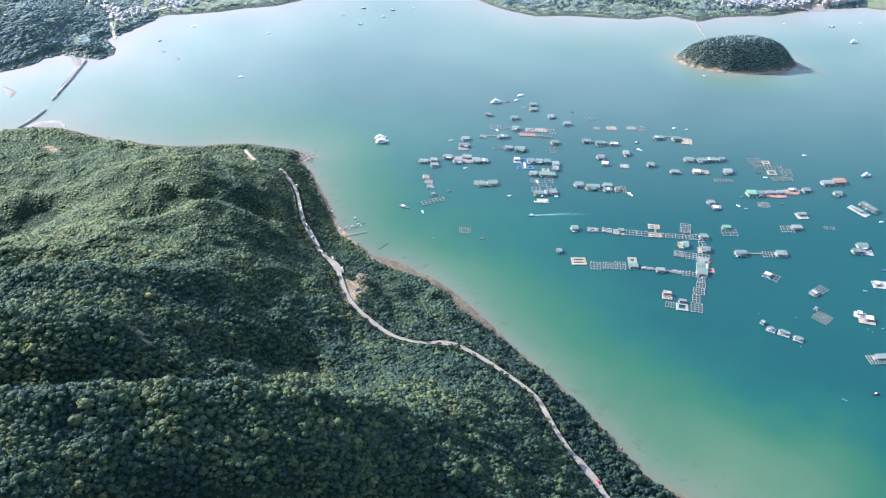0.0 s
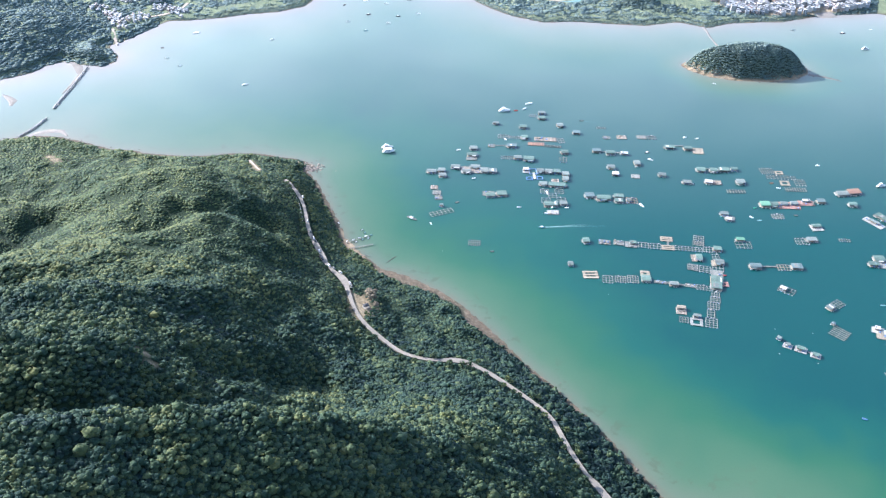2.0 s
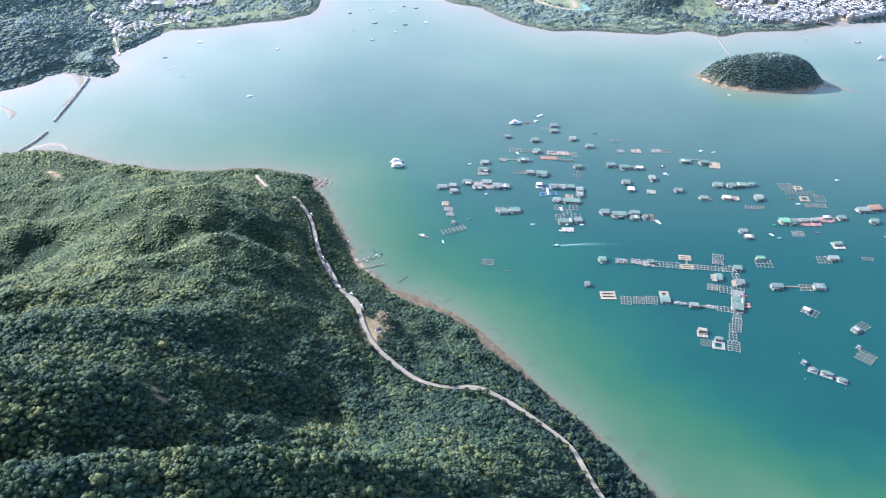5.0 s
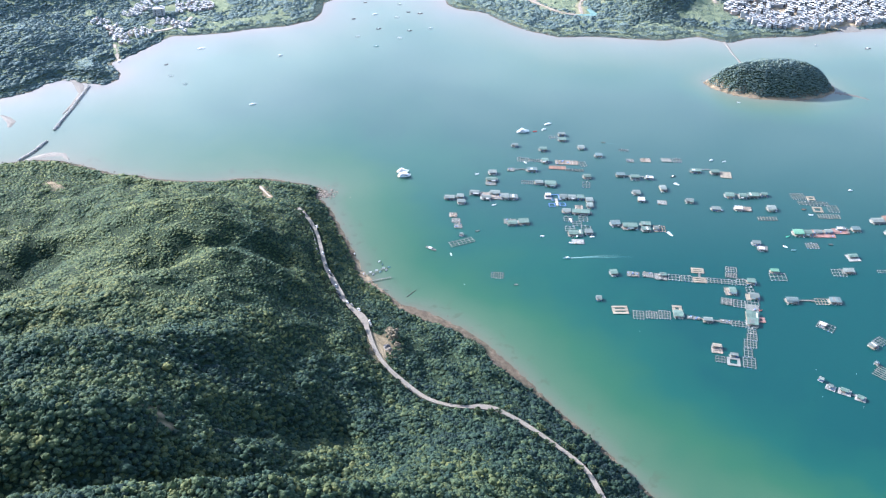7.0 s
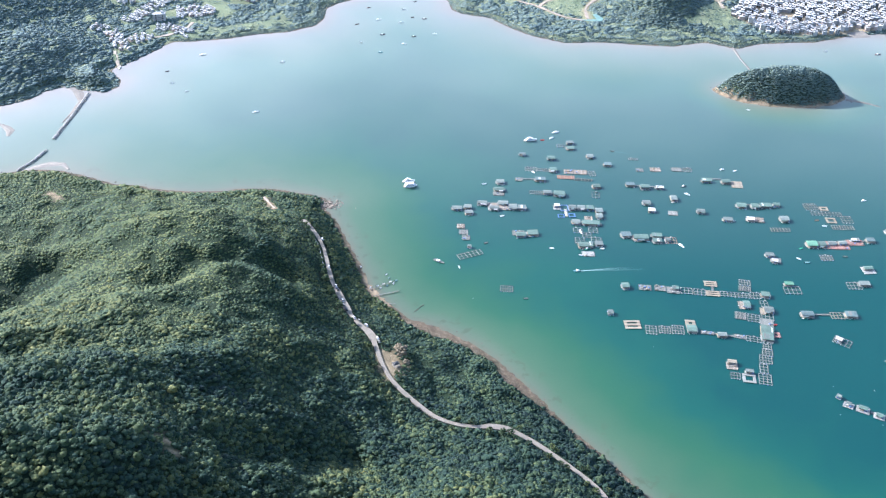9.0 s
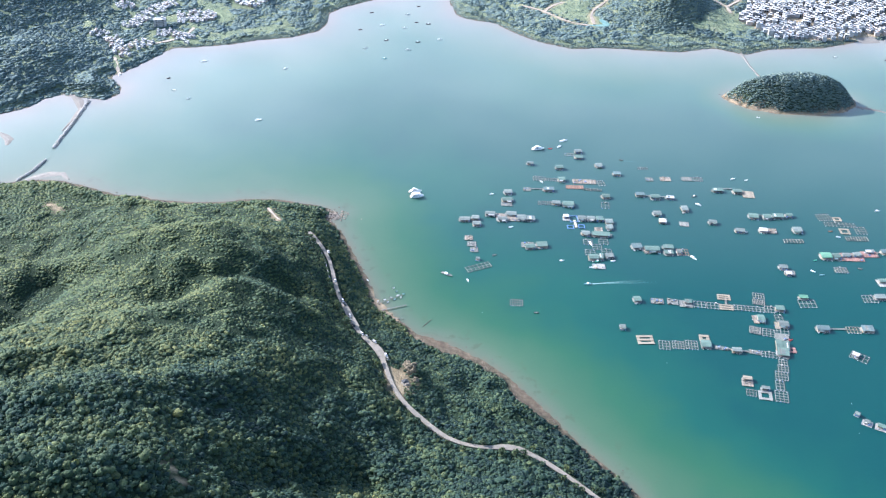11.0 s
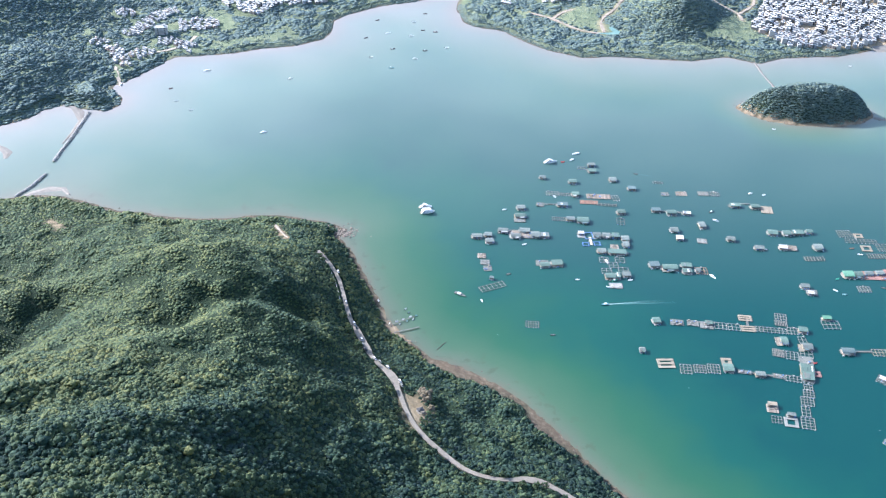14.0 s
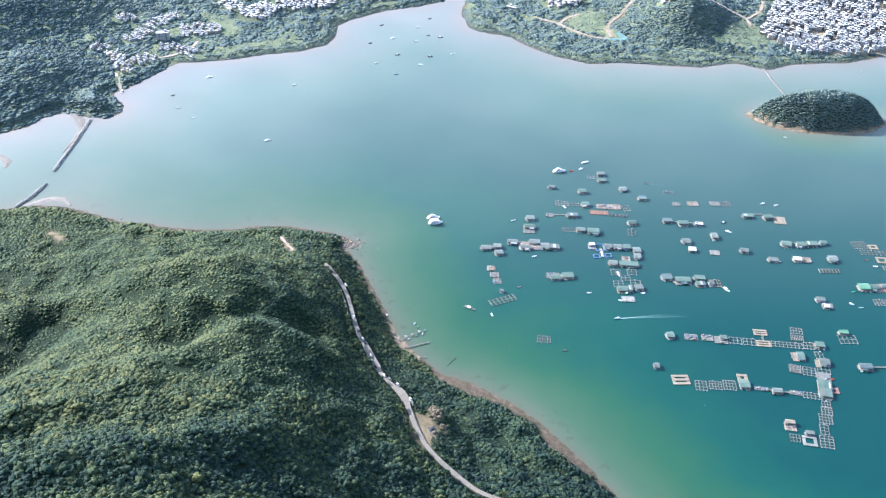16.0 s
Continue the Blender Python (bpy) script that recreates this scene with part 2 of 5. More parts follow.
FAR_COAST = [(-760, 1090), (-640, 1165), (-576, 1201), (-550, 1219), (-538, 1242), (-521, 1254), (-507, 1251), (-492, 1245), (-465, 1244), (-452, 1259),
             (-454, 1280), (-469, 1297), (-475, 1307), (-458, 1323), (-437, 1356), (-416, 1393), (-381, 1400), (-339, 1411), (-304, 1427), (-260, 1439),
             (-225, 1463), (-215, 1491), (-215, 1528), (-196, 1549), (-153, 1582), (-104, 1603), (-68, 1624), (-40, 1680)]
FAR_COAST_EAST = [(-20, 1680), (-37, 1623), (-42, 1581), (-31, 1533), (-15, 1520), (24, 1508), (54, 1474), (83, 1450), (127, 1430), (173, 1435), (211, 1433),
                  (279, 1429), (329, 1446), (370, 1427), (406, 1446), (447, 1453), (487, 1457), (523, 1472), (551, 1486), (640, 1500), (900, 1440)]
FAR_LAND = FAR_COAST + FAR_COAST_EAST + [(4400, 1400), (4400, 4400), (-4400, 4400), (-4400, 1150)]
ISLAND = [(308, 1302), (319, 1285), (341, 1269), (379, 1258), (424, 1258), (460, 1270), (477, 1284), (481, 1294), (477, 1310), (456, 1334), (424, 1346),
          (380, 1345), (345, 1331), (320, 1316)]
ROAD = [(140, 478), (127, 501), (120, 515), (103, 545), (94, 566), (88, 584), (83, 603), (74, 616), (54, 636), (35, 653), (18, 664), (3, 667), (-15, 665),
        (-30, 668), (-44, 675), (-58, 689), (-73, 704), (-83, 719), (-90, 736), (-96, 757), (-103, 774), (-114, 788), (-124, 803), (-131, 820), (-140, 841),
        (-146, 861), (-151, 883), (-156, 904), (-164, 922), (-176, 941), (-182, 947)]
LAYBYS = [[(-133, 833), (-127, 815), (-124, 806)], [(-103, 776), (-98, 767)], [(121, 517), (110, 536)], [(0, 669), (14, 668)]]
HILLS = [[49, 57, 45, 41, 26, 18, 17, 19, 2], [36, 44, 33, 31, 21, 23, 9, 0, 2], [36, 32, 28, 33, 23, 19, 3, 7, -1],
         [73, 42, 41, 53, 47, 20, 6, 42, -4], [81, 34, 42, 24, 10, 32, 14, 17, 4], [65, 22, 37, 31, -19, -4, 1, -20, -8],
         [33, 21, 17, 37, 30, 6, 8, -2, -5], [19, 33, 14, -6, -6, -11, -5, 1, 0], [11, 18, 4, -6, -1, 3, 2, 1, 0]]
SPURS = [[0, 0, 0, 0, 0, 3, 4, 2, -5, -7, 9], [1, -1, -3, 0, 0, -4, 2, 0, -2, 3, 4], [6, -1, -3, 2, -1, -3, 2, -9, 2, 2, -8],
         [-3, 1, -2, 6, -2, -2, 6, 2, 5, 3, 1], [-6, 14, -9, -4, 4, -1, 0, -3, -4, 0, 3], [-14, 16, 7, -10, 2, 0, 0, 0, -1, -1, -4],
         [-9, -1, 7, -1, -1, -4, 0, 3, 0, 1, -1], [-2, -6, 1, 4, 0, 4, 1, -1, -2, 0, 0], [0, -1, -2, -2, 2, -3, -4, 1, 0, 0, 0]]
# crests and gullies: line, rise, half width
CRESTS = [([(-300, 385), (-245, 406), (-212, 424), (-189, 439), (-160, 448), (-122, 463), (-90, 470), (-50, 492)], 9, 18),
          ([(-310, 425), (-255, 446), (-205, 465), (-165, 480), (-125, 500), (-95, 520)], -22, 22),
          ([(-330, 715), (-285, 737), (-264, 757), (-241, 778), (-218, 793), (-195, 793), (-175, 790)], 10, 20),
          ([(-275, 778), (-250, 802), (-222, 820), (-192, 820)], -10, 21), ([(-440, 690), (-408, 755), (-402, 830)], -20, 24),
          ([(-330, 560), (-280, 590), (-230, 640), (-200, 660)], 9, 20), ([(-420, 850), (-340, 870), (-260, 890)], 9, 24),
          ([(-390, 620), (-335, 660), (-290, 700)], 10, 18), ([(-190, 540), (-150, 580), (-110, 610)], -9, 18),
          ([(-150, 340), (-95, 352), (-40, 375), (5, 402)], -48, 34),
          ([(-310, 488), (-250, 506), (-200, 528), (-160, 552)], 10, 22)]
FLATS = [(-56, 806, 16), (-38, 800, 8), (19, 745, 15), (32, 728, 8), (-20, 785, 5), (-104, 862, 5)]
FAR_HILLS = [(-740, 1420, 34, 80), (-900, 1300, 45, 130), (-640, 1560, 22, 70), (-465, 1272, 13, 22), (288, 1572, 30, 40), (250, 1690, 20, 60),
             (640, 1760, 40, 80), (-580, 1330, 14, 45), (-300, 1800, 30, 90)]
# mountains beyond the villages
MOUNTAINS = [(200, 2300, 160, 400), (-900, 2400, 150, 400), (1500, 1900, 220, 400)]


def near_line(x, y, line, closed=False):
    """The distance of each place from a line of points."""
    pts = np.array(line + line[:1] if closed else line, float)
    best = np.full(x.shape, 1e9)
    for (ax, ay), (bx, by) in zip(pts[:-1], pts[1:]):
        dx, dy = bx - ax, by - ay
        t = np.clip(((x - ax) * dx + (y - ay) * dy) / (dx * dx + dy * dy + 1e-9), 0, 1)
        best = np.minimum(best, np.hypot(x - ax - t * dx, y - ay - t * dy))
    return best


def inside(x, y, poly):
    hit = np.zeros(x.shape, bool)
    for (ax, ay), (bx, by) in zip(poly, poly[1:] + poly[:1]):
        cross = (ay > y) != (by > y)
        hit ^= cross & (x < (bx - ax) * (y - ay) / (by - ay + 1e-12) + ax)
    return hit


def shore(x, y, poly):
    """The distance from a shore: positive on land."""
    d = near_line(x, y, poly, True)
    return np.where(inside(x, y, poly), d, -d)


def waves(x, y, size, seed):
    """Soft unevenness of about that size, from -1 to 1."""
    a = np.zeros(x.shape)
    rng = np.random.RandomState(seed)
    for k in range(7):
        th, ph, f = rng.uniform(0, 6.283), rng.uniform(0, 6.283), (0.7 + 0.25 * k) / size * 6.283
        a += np.sin((x * np.cos(th) + y * np.sin(th)) * f + ph + 1.3 * np.sin((x * np.sin(th) - y * np.cos(th)) * f * 0.6 + ph)) / 7 ** 0.5
    return np.clip(a, -2, 2) / 2


def hill_height(x, y):
    g = np.zeros(x.shape)
    for i, row in enumerate(HILLS):
        for j, a in enumerate(row):
            g += a * np.exp(-((x + 560 - 95 * i) ** 2 + (y - 200 - 95 * j) ** 2) / (2 * 85.0 ** 2))
    for i, row in enumerate(SPURS):
        for j, a in enumerate(row):
            g += a * np.exp(-((x + 380 - 55 * i) ** 2 + (y - 390 - 55 * j) ** 2) / (2 * 42.0 ** 2))
    for line, a, wide in CRESTS:
        g += a * np.exp(-(near_line(x, y, line) / wide) ** 2)
    g = np.maximum(g, 215 * np.exp(-((y + 40) / 160.0) ** 2 - ((x + 250) / 420.0) ** 2))
    return g


def height(x, y):
    x, y = np.asarray(x, float), np.asarray(y, float)
    dn, df, di = shore(x, y, NEAR_LAND), shore(x, y, FAR_LAND), shore(x, y, ISLAND)
    dr = near_line(x, y, ROAD)
    rough = np.clip((dr - 7) / 22, 0.12, 1) * (waves(x, y, 70, 3) * 4.0 + waves(x, y, 34, 5) * 1.5 + waves(x, y, 20, 4) * 0.5)
    g = hill_height(x, y) + rough
    hn = np.minimum(np.maximum(g, 3 + 0.12 * dn), 0.16 * np.minimum(dn, 10) + 0.75 * np.maximum(dn - 10, 0))
    # the road lies on a bench cut into the slope
    w = np.clip((14 - dr) / 9, 0, 1)
    hn = np.where(dn > 0, hn * (1 - w) + w * np.minimum(np.maximum(hn, 17), 24), hn)
    far = np.zeros(x.shape)
    for cx, cy, a, s in FAR_HILLS:
        far += a * np.exp(-((x - cx) ** 2 + (y - cy) ** 2) / (2 * s * s))
    for cx, cy, a, s in MOUNTAINS:
        far += a * np.exp(-((x - cx) ** 2 + (y - cy) ** 2) / (2 * s * s)) * np.clip((y - 1690) / 260, 0, 1)
    hf = np.minimum(2.0 + 0.02 * df + far + rough * 0.3, 0.12 * np.minimum(df, 12) + 0.6 * np.maximum(df - 12, 0))
    r = np.clip((di - 4) / 38.5, 0, 1)
    hi = np.minimum(0.3 * di, 1.2) + 33 * (1 - (1 - r) ** 2) ** 1.15 + rough * 0.3 * r
    bed = lambda d: -0.35 + np.maximum(0.045 * d, -9)
    sea = np.maximum(np.maximum(bed(dn), bed(df)), bed(di))
    h = np.where(dn > 0, hn, np.where(df > 0, hf, np.where(di > 0, hi, sea)))
    return h


def mudflat(x, y):
    """How much wider the muddy beach is round the stream mouths."""
    return sum(a * np.exp(-((x - cx) ** 2 + (y - cy) ** 2) / 16.0 ** 2) for cx, cy, a in FLATS)


def axis(lo, a, b, hi, step, outer):
    return np.concatenate([a - (a - lo) * np.linspace(1, 0, outer, endpoint=False) ** 1.8, np.arange(a, b, step), b + (hi - b) * np.linspace(0, 1, outer) ** 1.8])


def sheet(name, xs, ys, zs, material, kind_label, fields):
    """One regular sheet over the plan, with named fields for its material."""
    nx, ny = len(xs), len(ys)
    gx, gy = np.meshgrid(xs, ys)
    co = np.column_stack([gx.ravel(), gy.ravel(), zs.ravel()])
    i = (np.arange(ny - 1)[:, None] * nx + np.arange(nx - 1)[None]).ravel()
    faces = np.column_stack([i, i + 1, i + nx + 1, i + nx])
    me = bpy.data.meshes.new(name)
    me.vertices.add(len(co))
    me.vertices.foreach_set("co", co.ravel())
    me.loops.add(faces.size)
    me.loops.foreach_set("vertex_index", faces.ravel())
    me.polygons.add(len(faces))
    me.polygons.foreach_set("loop_start", np.arange(0, faces.size, 4))
    me.polygons.foreach_set("use_smooth", np.ones(len(faces), bool))
    me.update(calc_edges=True)
    for key, values in fields.items():
        me.attributes.new(key, "FLOAT", "POINT").data.foreach_set("value", values.ravel().astype(np.float32))
    me.materials.append(material)
    return tagged(new(name, me), kind_label, name, kind="structure")


CLEARING = [(-91, 754), (-79, 752), (-71, 731), (-80, 718), (-86, 726), (-92, 743)]
BARE = [(-228, 997), (-221, 984), (-212, 970)]
BARE_POINT = [(-457, 1001), (-447, 994), (-438, 986)]
SCAR = [(-212, 533), (-198, 521)]
TRACKS = [[(68, 1566), (88, 1556), (106, 1538), (128, 1517), (147, 1507), (166, 1505)], [(99, 1549), (111, 1570), (129, 1583)],
          [(168, 1508), (166, 1539), (174, 1559), (193, 1580), (203, 1601), (225, 1628), (247, 1658)], [(320, 1631), (350, 1596), (375, 1578), (376, 1555)],
          [(375, 1578), (405, 1613), (418, 1650)], [(-451, 1393), (-437, 1404), (-427, 1409), (-405, 1427), (-399, 1456)],
          [(-482, 1353), (-476, 1337), (-465, 1311)]]
TARP_PAD = [(151, 1507), (164, 1501), (188, 1501), (191, 1510), (179, 1528), (173, 1539), (169, 1524)]
MANGROVE = FAR_COAST_EAST[1:-2] + [(493, 1479), (429, 1474), (372, 1467), (335, 1478), (297, 1483), (240, 1475), (199, 1463), (145, 1459), (99, 1465), (69, 1477), (48, 1512),
                                   (25, 1529), (2, 1551), (-12, 1569), (-23, 1620)]
VILLAGE = [(385, 1536), (409, 1504), (429, 1480), (490, 1478), (549, 1490), (640, 1520), (640, 1690), (472, 1687), (438, 1652)]
PLAZA = [(545, 1492), (570, 1500), (577, 1482), (566, 1471), (547, 1480)]
MEADOWS = [[(317, 1503), (338, 1542), (366, 1573), (390, 1556), (390, 1508), (353, 1487)],
           [(-391, 1416), (-359, 1444), (-287, 1476), (-240, 1462), (-218, 1473), (-238, 1444), (-338, 1406)],
           [(-406, 1533), (-376, 1545), (-344, 1491), (-364, 1471)], [(244, 1453), (263, 1472), (327, 1476), (324, 1444), (277, 1424)],
           [(95, 1560), (125, 1530), (165, 1515), (165, 1560), (150, 1600)]]
gxs = axis(-4400, -740, 740, 4400, 6.5, 26)
gys = axis(-1400, 250, 1760, 4400, 6.5, 22)
GX, GY = np.meshgrid(gxs, gys)
GZ = height(GX, GY)
dn, df, di = shore(GX, GY, NEAR_LAND), shore(GX, GY, FAR_LAND), shore(GX, GY, ISLAND)
jag = waves(GX, GY, 40, 8) * 3 + waves(GX, GY, 17, 9) * 2 + mudflat(GX, GY)
sand = np.clip((6.5 + jag - dn) / 4, 0, 1) * (dn > -400) + np.clip((5.6 + 0.4 * jag - di) / 2, 0, 1) * (dn < 0)
sand = np.clip(np.where(df > 0, np.clip((6 + jag - df) / 4, 0, 1), sand), 0, 1)
meadow = np.where(df > 0, np.clip(0.8 + 0.3 * waves(GX, GY, 120, 12), 0, 1), np.where(di > 0, 0.15, 0))
meadow = np.where(np.any([inside(GX, GY, k) for k in MEADOWS], axis=0), 1.0, meadow)
tracks = np.min([near_line(GX, GY, k) for k in TRACKS], axis=0)
bare = 0.55 * np.clip(1.4 - near_line(GX, GY, CLEARING, True) / 4 + 9 * inside(GX, GY, CLEARING), 0, 1)
bare = np.maximum(bare, 0.75 * np.clip(1.3 - np.minimum(near_line(GX, GY, BARE), near_line(GX, GY, BARE_POINT)) / 4, 0, 1))
bare = np.maximum(bare, 0.8 * np.clip(1.5 - near_line(GX, GY, [(-112, 880), (-106, 864), (-99, 850), (-92, 842)]) / 4, 0, 1))
bare = np.maximum(bare, np.maximum(0.5 * np.clip(1.6 - tracks / 4, 0, 1) * (GX > 0), 0.9 * inside(GX, GY, PLAZA)))
bare = np.maximum(bare, np.maximum(0.8 * inside(GX, GY, VILLAGE), 0.6 * np.clip(1.5 - near_line(GX, GY, SCAR) / 3, 0, 1)))
bare = np.maximum(bare, 0.7 * np.clip((5.2 + 0.4 * jag - di) / 2, 0, 1) * (di > -2))
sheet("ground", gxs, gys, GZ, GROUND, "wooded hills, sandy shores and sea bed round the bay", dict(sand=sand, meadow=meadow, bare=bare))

# ---- water ----
wxs, wys = axis(-4400, -700, 700, 4400, 10.0, 14), axis(-1400, 350, 1700, 4400, 10.0, 14)
WX, WY = np.meshgrid(wxs, wys)
ds = -np.maximum(np.maximum(shore(WX, WY, NEAR_LAND), shore(WX, WY, FAR_LAND)), 3.0 * shore(WX, WY, ISLAND))
east_bank = np.exp(-((WX - 275) / 150) ** 2 - ((WY - 550) / 100) ** 2)
reach = 172 + 40 * np.clip((WY - 740) / 160, 0, 1) + 55 * waves(WX, WY, 260, 21) + 35 * waves(WX, WY, 70, 23)
depth = np.clip(np.clip(ds, 0, None) / reach * (1 - 0.72 * east_bank), 0, 1)
mud_haze = np.clip((WY - 880) / 680, 0, 1) ** 1.4 * 0.9 + np.clip((-WX - 150) / 400, 0, 1) * np.clip((WY - 950) / 250, 0, 1) * 0.6
mud_haze = np.clip(mud_haze * (1 + 0.14 * waves(WX, WY, 230, 22)), 0, 0.92)
sheet("water", wxs, wys, np.zeros(WX.shape), WATER, "teal green calm bay water, paler and browner over the shallows, haze-pale far off", dict(depth=depth, mud_haze=mud_haze))

# ---- woods ----
# hamlets on the far shore: two ends, number of houses, half width
HAMLETS = [((-529, 1411), (-512, 1426), 7, 7), ((-502, 1413), (-469, 1357), 16, 9), ((-467, 1386), (-449, 1407), 9, 10), ((-520, 1505), (-497, 1515), 7, 8),
           ((-490, 1449), (-460, 1510), 18, 10), ((-465, 1513), (-440, 1534), 9, 8), ((-428, 1484), (-376, 1497), 24, 16), ((-444, 1438), (-395, 1416), 14, 10),
           ((-383, 1585), (-362, 1556), 8, 10), ((-343, 1538), (-316, 1576), 26, 18), ((-308, 1575), (-228, 1595), 26, 12), ((89, 1617), (140, 1628), 22, 13),
           ((33, 1598), (34, 1600), 2, 5), ((247, 1580), (269, 1590), 4, 5), ((-188, 1618), (-139, 1640), 12, 10)]

def icosphere(level):
    bm = bmesh.new()
    bmesh.ops.create_icosphere(bm, subdivisions=level, radius=1.0)
    v = np.array([p.co[:] for p in bm.verts])
    f = np.array([[q.index for q in p.verts] for p in bm.faces])
    bm.free()
    return v, f


ICO_V, ICO_F = icosphere(1)


OCT_V = np.array([(1, 0, 0), (-1, 0, 0), (0, 1, 0), (0, -1, 0), (0, 0, 1), (0, 0, -1.0)])
OCT_F = np.array([(0, 2, 4), (2, 1, 4), (1, 3, 4), (3, 0, 4), (2, 0, 5), (1, 2, 5), (3, 1, 5), (0, 3, 5)])


def crown_shape(rng, clumps, sprays):
    """An uneven crown about one metre in radius: a few leafy clumps with smaller sprays of leaves standing out of them."""
    vs, fs, n = [], [], 0
    for k in range(clumps + sprays):
        th = 6.283 * (k + rng.uniform(-0.3, 0.3)) / max(1, (clumps - 1) if k < clumps else sprays)
        v, f = (ICO_V, ICO_F) if k < clumps else (OCT_V, OCT_F)
        if k < clumps:
            r = 0.0 if k == clumps - 1 else 0.55 * rng.uniform(0.75, 1.15)
            c = np.array([r * np.cos(th), r * np.sin(th), (1.25 if k == clumps - 1 else rng.uniform(0.55, 1.0))])
            s = rng.uniform(0.48, 0.74) * np.array([1, 1, rng.uniform(0.75, 1.0)])
            if clumps == 1:
                s, c = np.array([0.9, 0.9, 0.75]), np.array([0, 0, 0.7])
        else:
            r = rng.uniform(0.35, 0.85)
            c = np.array([r * np.cos(th), r * np.sin(th), rng.uniform(0.6, 1.0) + 0.75 * (1 - r)])
            s = rng.uniform(0.3, 0.55) * np.array([1, 1, 0.9])
        fs.append(f + n)
        vs.append(c + s * v * rng.uniform(0.62, 1.3, (len(v), 1)))
        n += len(v)
    return np.vstack(vs), np.vstack(fs)


def wood(name, places, radius, tall, tone, material, label, clumps=(2, 2, 3), seed=1, smooth=False, sprays=0):
    """A wood of many crowns in one mesh."""
    rng = np.random.RandomState(seed)
    shapes = [crown_shape(rng, c, sprays) for c in clumps for _ in range(4)]
    pick = rng.randint(0, len(shapes), len(places))
    V, F, T, base = [], [], [], 0
    for s, (v, f) in enumerate(shapes):
        sel = np.where(pick == s)[0]
        n = len(sel)
        if not n:
            continue
        a = rng.uniform(0, 6.283, n)
        ca, sa, r = np.cos(a)[:, None], np.sin(a)[:, None], radius[sel][:, None]
        x = (v[:, 0] * ca - v[:, 1] * sa) * r + places[sel, 0:1]
        y = (v[:, 0] * sa + v[:, 1] * ca) * r + places[sel, 1:2]
        z = v[:, 2] * r * tall[sel][:, None] + places[sel, 2:3]
        V.append(np.stack([x, y, z], -1).reshape(-1, 3))
        F.append((f[None] + (base + np.arange(n) * len(v))[:, None, None]).reshape(-1, 3))
        T.append(np.repeat(tone[sel], len(v)))
        base += n * len(v)
    V, F, T = np.vstack(V), np.vstack(F), np.concatenate(T)
    me = bpy.data.meshes.new(name)
    me.vertices.add(len(V))
    me.vertices.foreach_set("co", V.ravel())
    me.loops.add(F.size)
    me.loops.foreach_set("vertex_index", F.ravel().astype(np.int32))
    me.polygons.add(len(F))
    me.polygons.foreach_set("loop_start", np.arange(0, F.size, 3))
    me.polygons.foreach_set("use_smooth", np.full(len(F), smooth))
    me.update(calc_edges=True)
    me.attributes.new("tone", "FLOAT", "POINT").data.foreach_set("value", T.astype(np.float32))
    me.materials.append(material)
    return tagged(new(name, me), label, "forest", kind="stuff")


def scatter(x0, x1, y0, y1, step, seed):
    rng = np.random.RandomState(seed)
    x, y = np.meshgrid(np.arange(x0, x1, step), np.arange(y0, y1, step * 0.87))
    x = x + (np.arange(x.shape[0]) % 2)[:, None] * step / 2
    return x.ravel() + rng.uniform(-0.55, 0.55, x.size) * step, y.ravel() + rng.uniform(-0.55, 0.55, x.size) * step


def grow(x, y, lo, hi, seed, sink=0.3, up=(0.42, 0.8)):
    """Places, sizes and tones for crowns on the ground."""
    rng = np.random.RandomState(seed)
    r = lo + (hi - lo) * rng.beta(1.6, 3.2, len(x))
    tall = rng.uniform(*up, len(x))
    tone = np.clip(rng.beta(2, 2.6, len(x)), 0, 1)
    return np.column_stack([x, y, height(x, y) - sink]), r, tall, tone


x, y = (np.concatenate(k) for k in zip(scatter(-600, 205, 340, 720, 2.95, 5), scatter(-600, 205, 720, 1066, 2.3, 7)))
keep = (x > -0.47 * y - 78) & (shore(x, y, NEAR_LAND) > 5.2 + 2.5 * waves(x, y, 40, 8) + waves(x, y, 17, 9) + mudflat(x, y)) & (near_line(x, y, ROAD) > 4.3)
keep &= ~inside(x, y, CLEARING) & (near_line(x, y, BARE) > 3.5) & (near_line(x, y, BARE_POINT) > 3) & (near_line(x, y, SCAR) > 3)
for k in LAYBYS:
    keep &= near_line(x, y, k) > 6
x, y = x[keep], y[keep]
p, r, tall, tone = grow(x, y, 1.75, 4.0, 6, 0.5, (0.42, 0.85))
r *= 1 + 0.16 * waves(x, y, 45, 33) + 0.12 * waves(x, y, 180, 34)
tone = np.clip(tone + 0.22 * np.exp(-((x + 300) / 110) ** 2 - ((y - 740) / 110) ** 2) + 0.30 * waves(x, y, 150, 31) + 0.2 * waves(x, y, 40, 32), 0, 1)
near = (y < 720) | (near_line(x, y, ROAD) < 62) & (shore(x, y, NEAR_LAND) < 130)
# taller, paler crowns stand out here and there
lone = np.random.RandomState(61).uniform(size=len(x)) < 0.05
r, tall, tone = np.where(lone, r * (1.45 - 0.3 * np.clip((y - 560) / 150, 0, 1)), r), np.where(lone, tall * 1.15, tall), np.where(lone, tone + 0.1, tone)
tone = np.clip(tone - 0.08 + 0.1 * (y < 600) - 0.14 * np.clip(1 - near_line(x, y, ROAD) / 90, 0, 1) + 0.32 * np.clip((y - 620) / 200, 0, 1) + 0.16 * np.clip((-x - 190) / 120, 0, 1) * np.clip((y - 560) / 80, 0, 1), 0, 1)
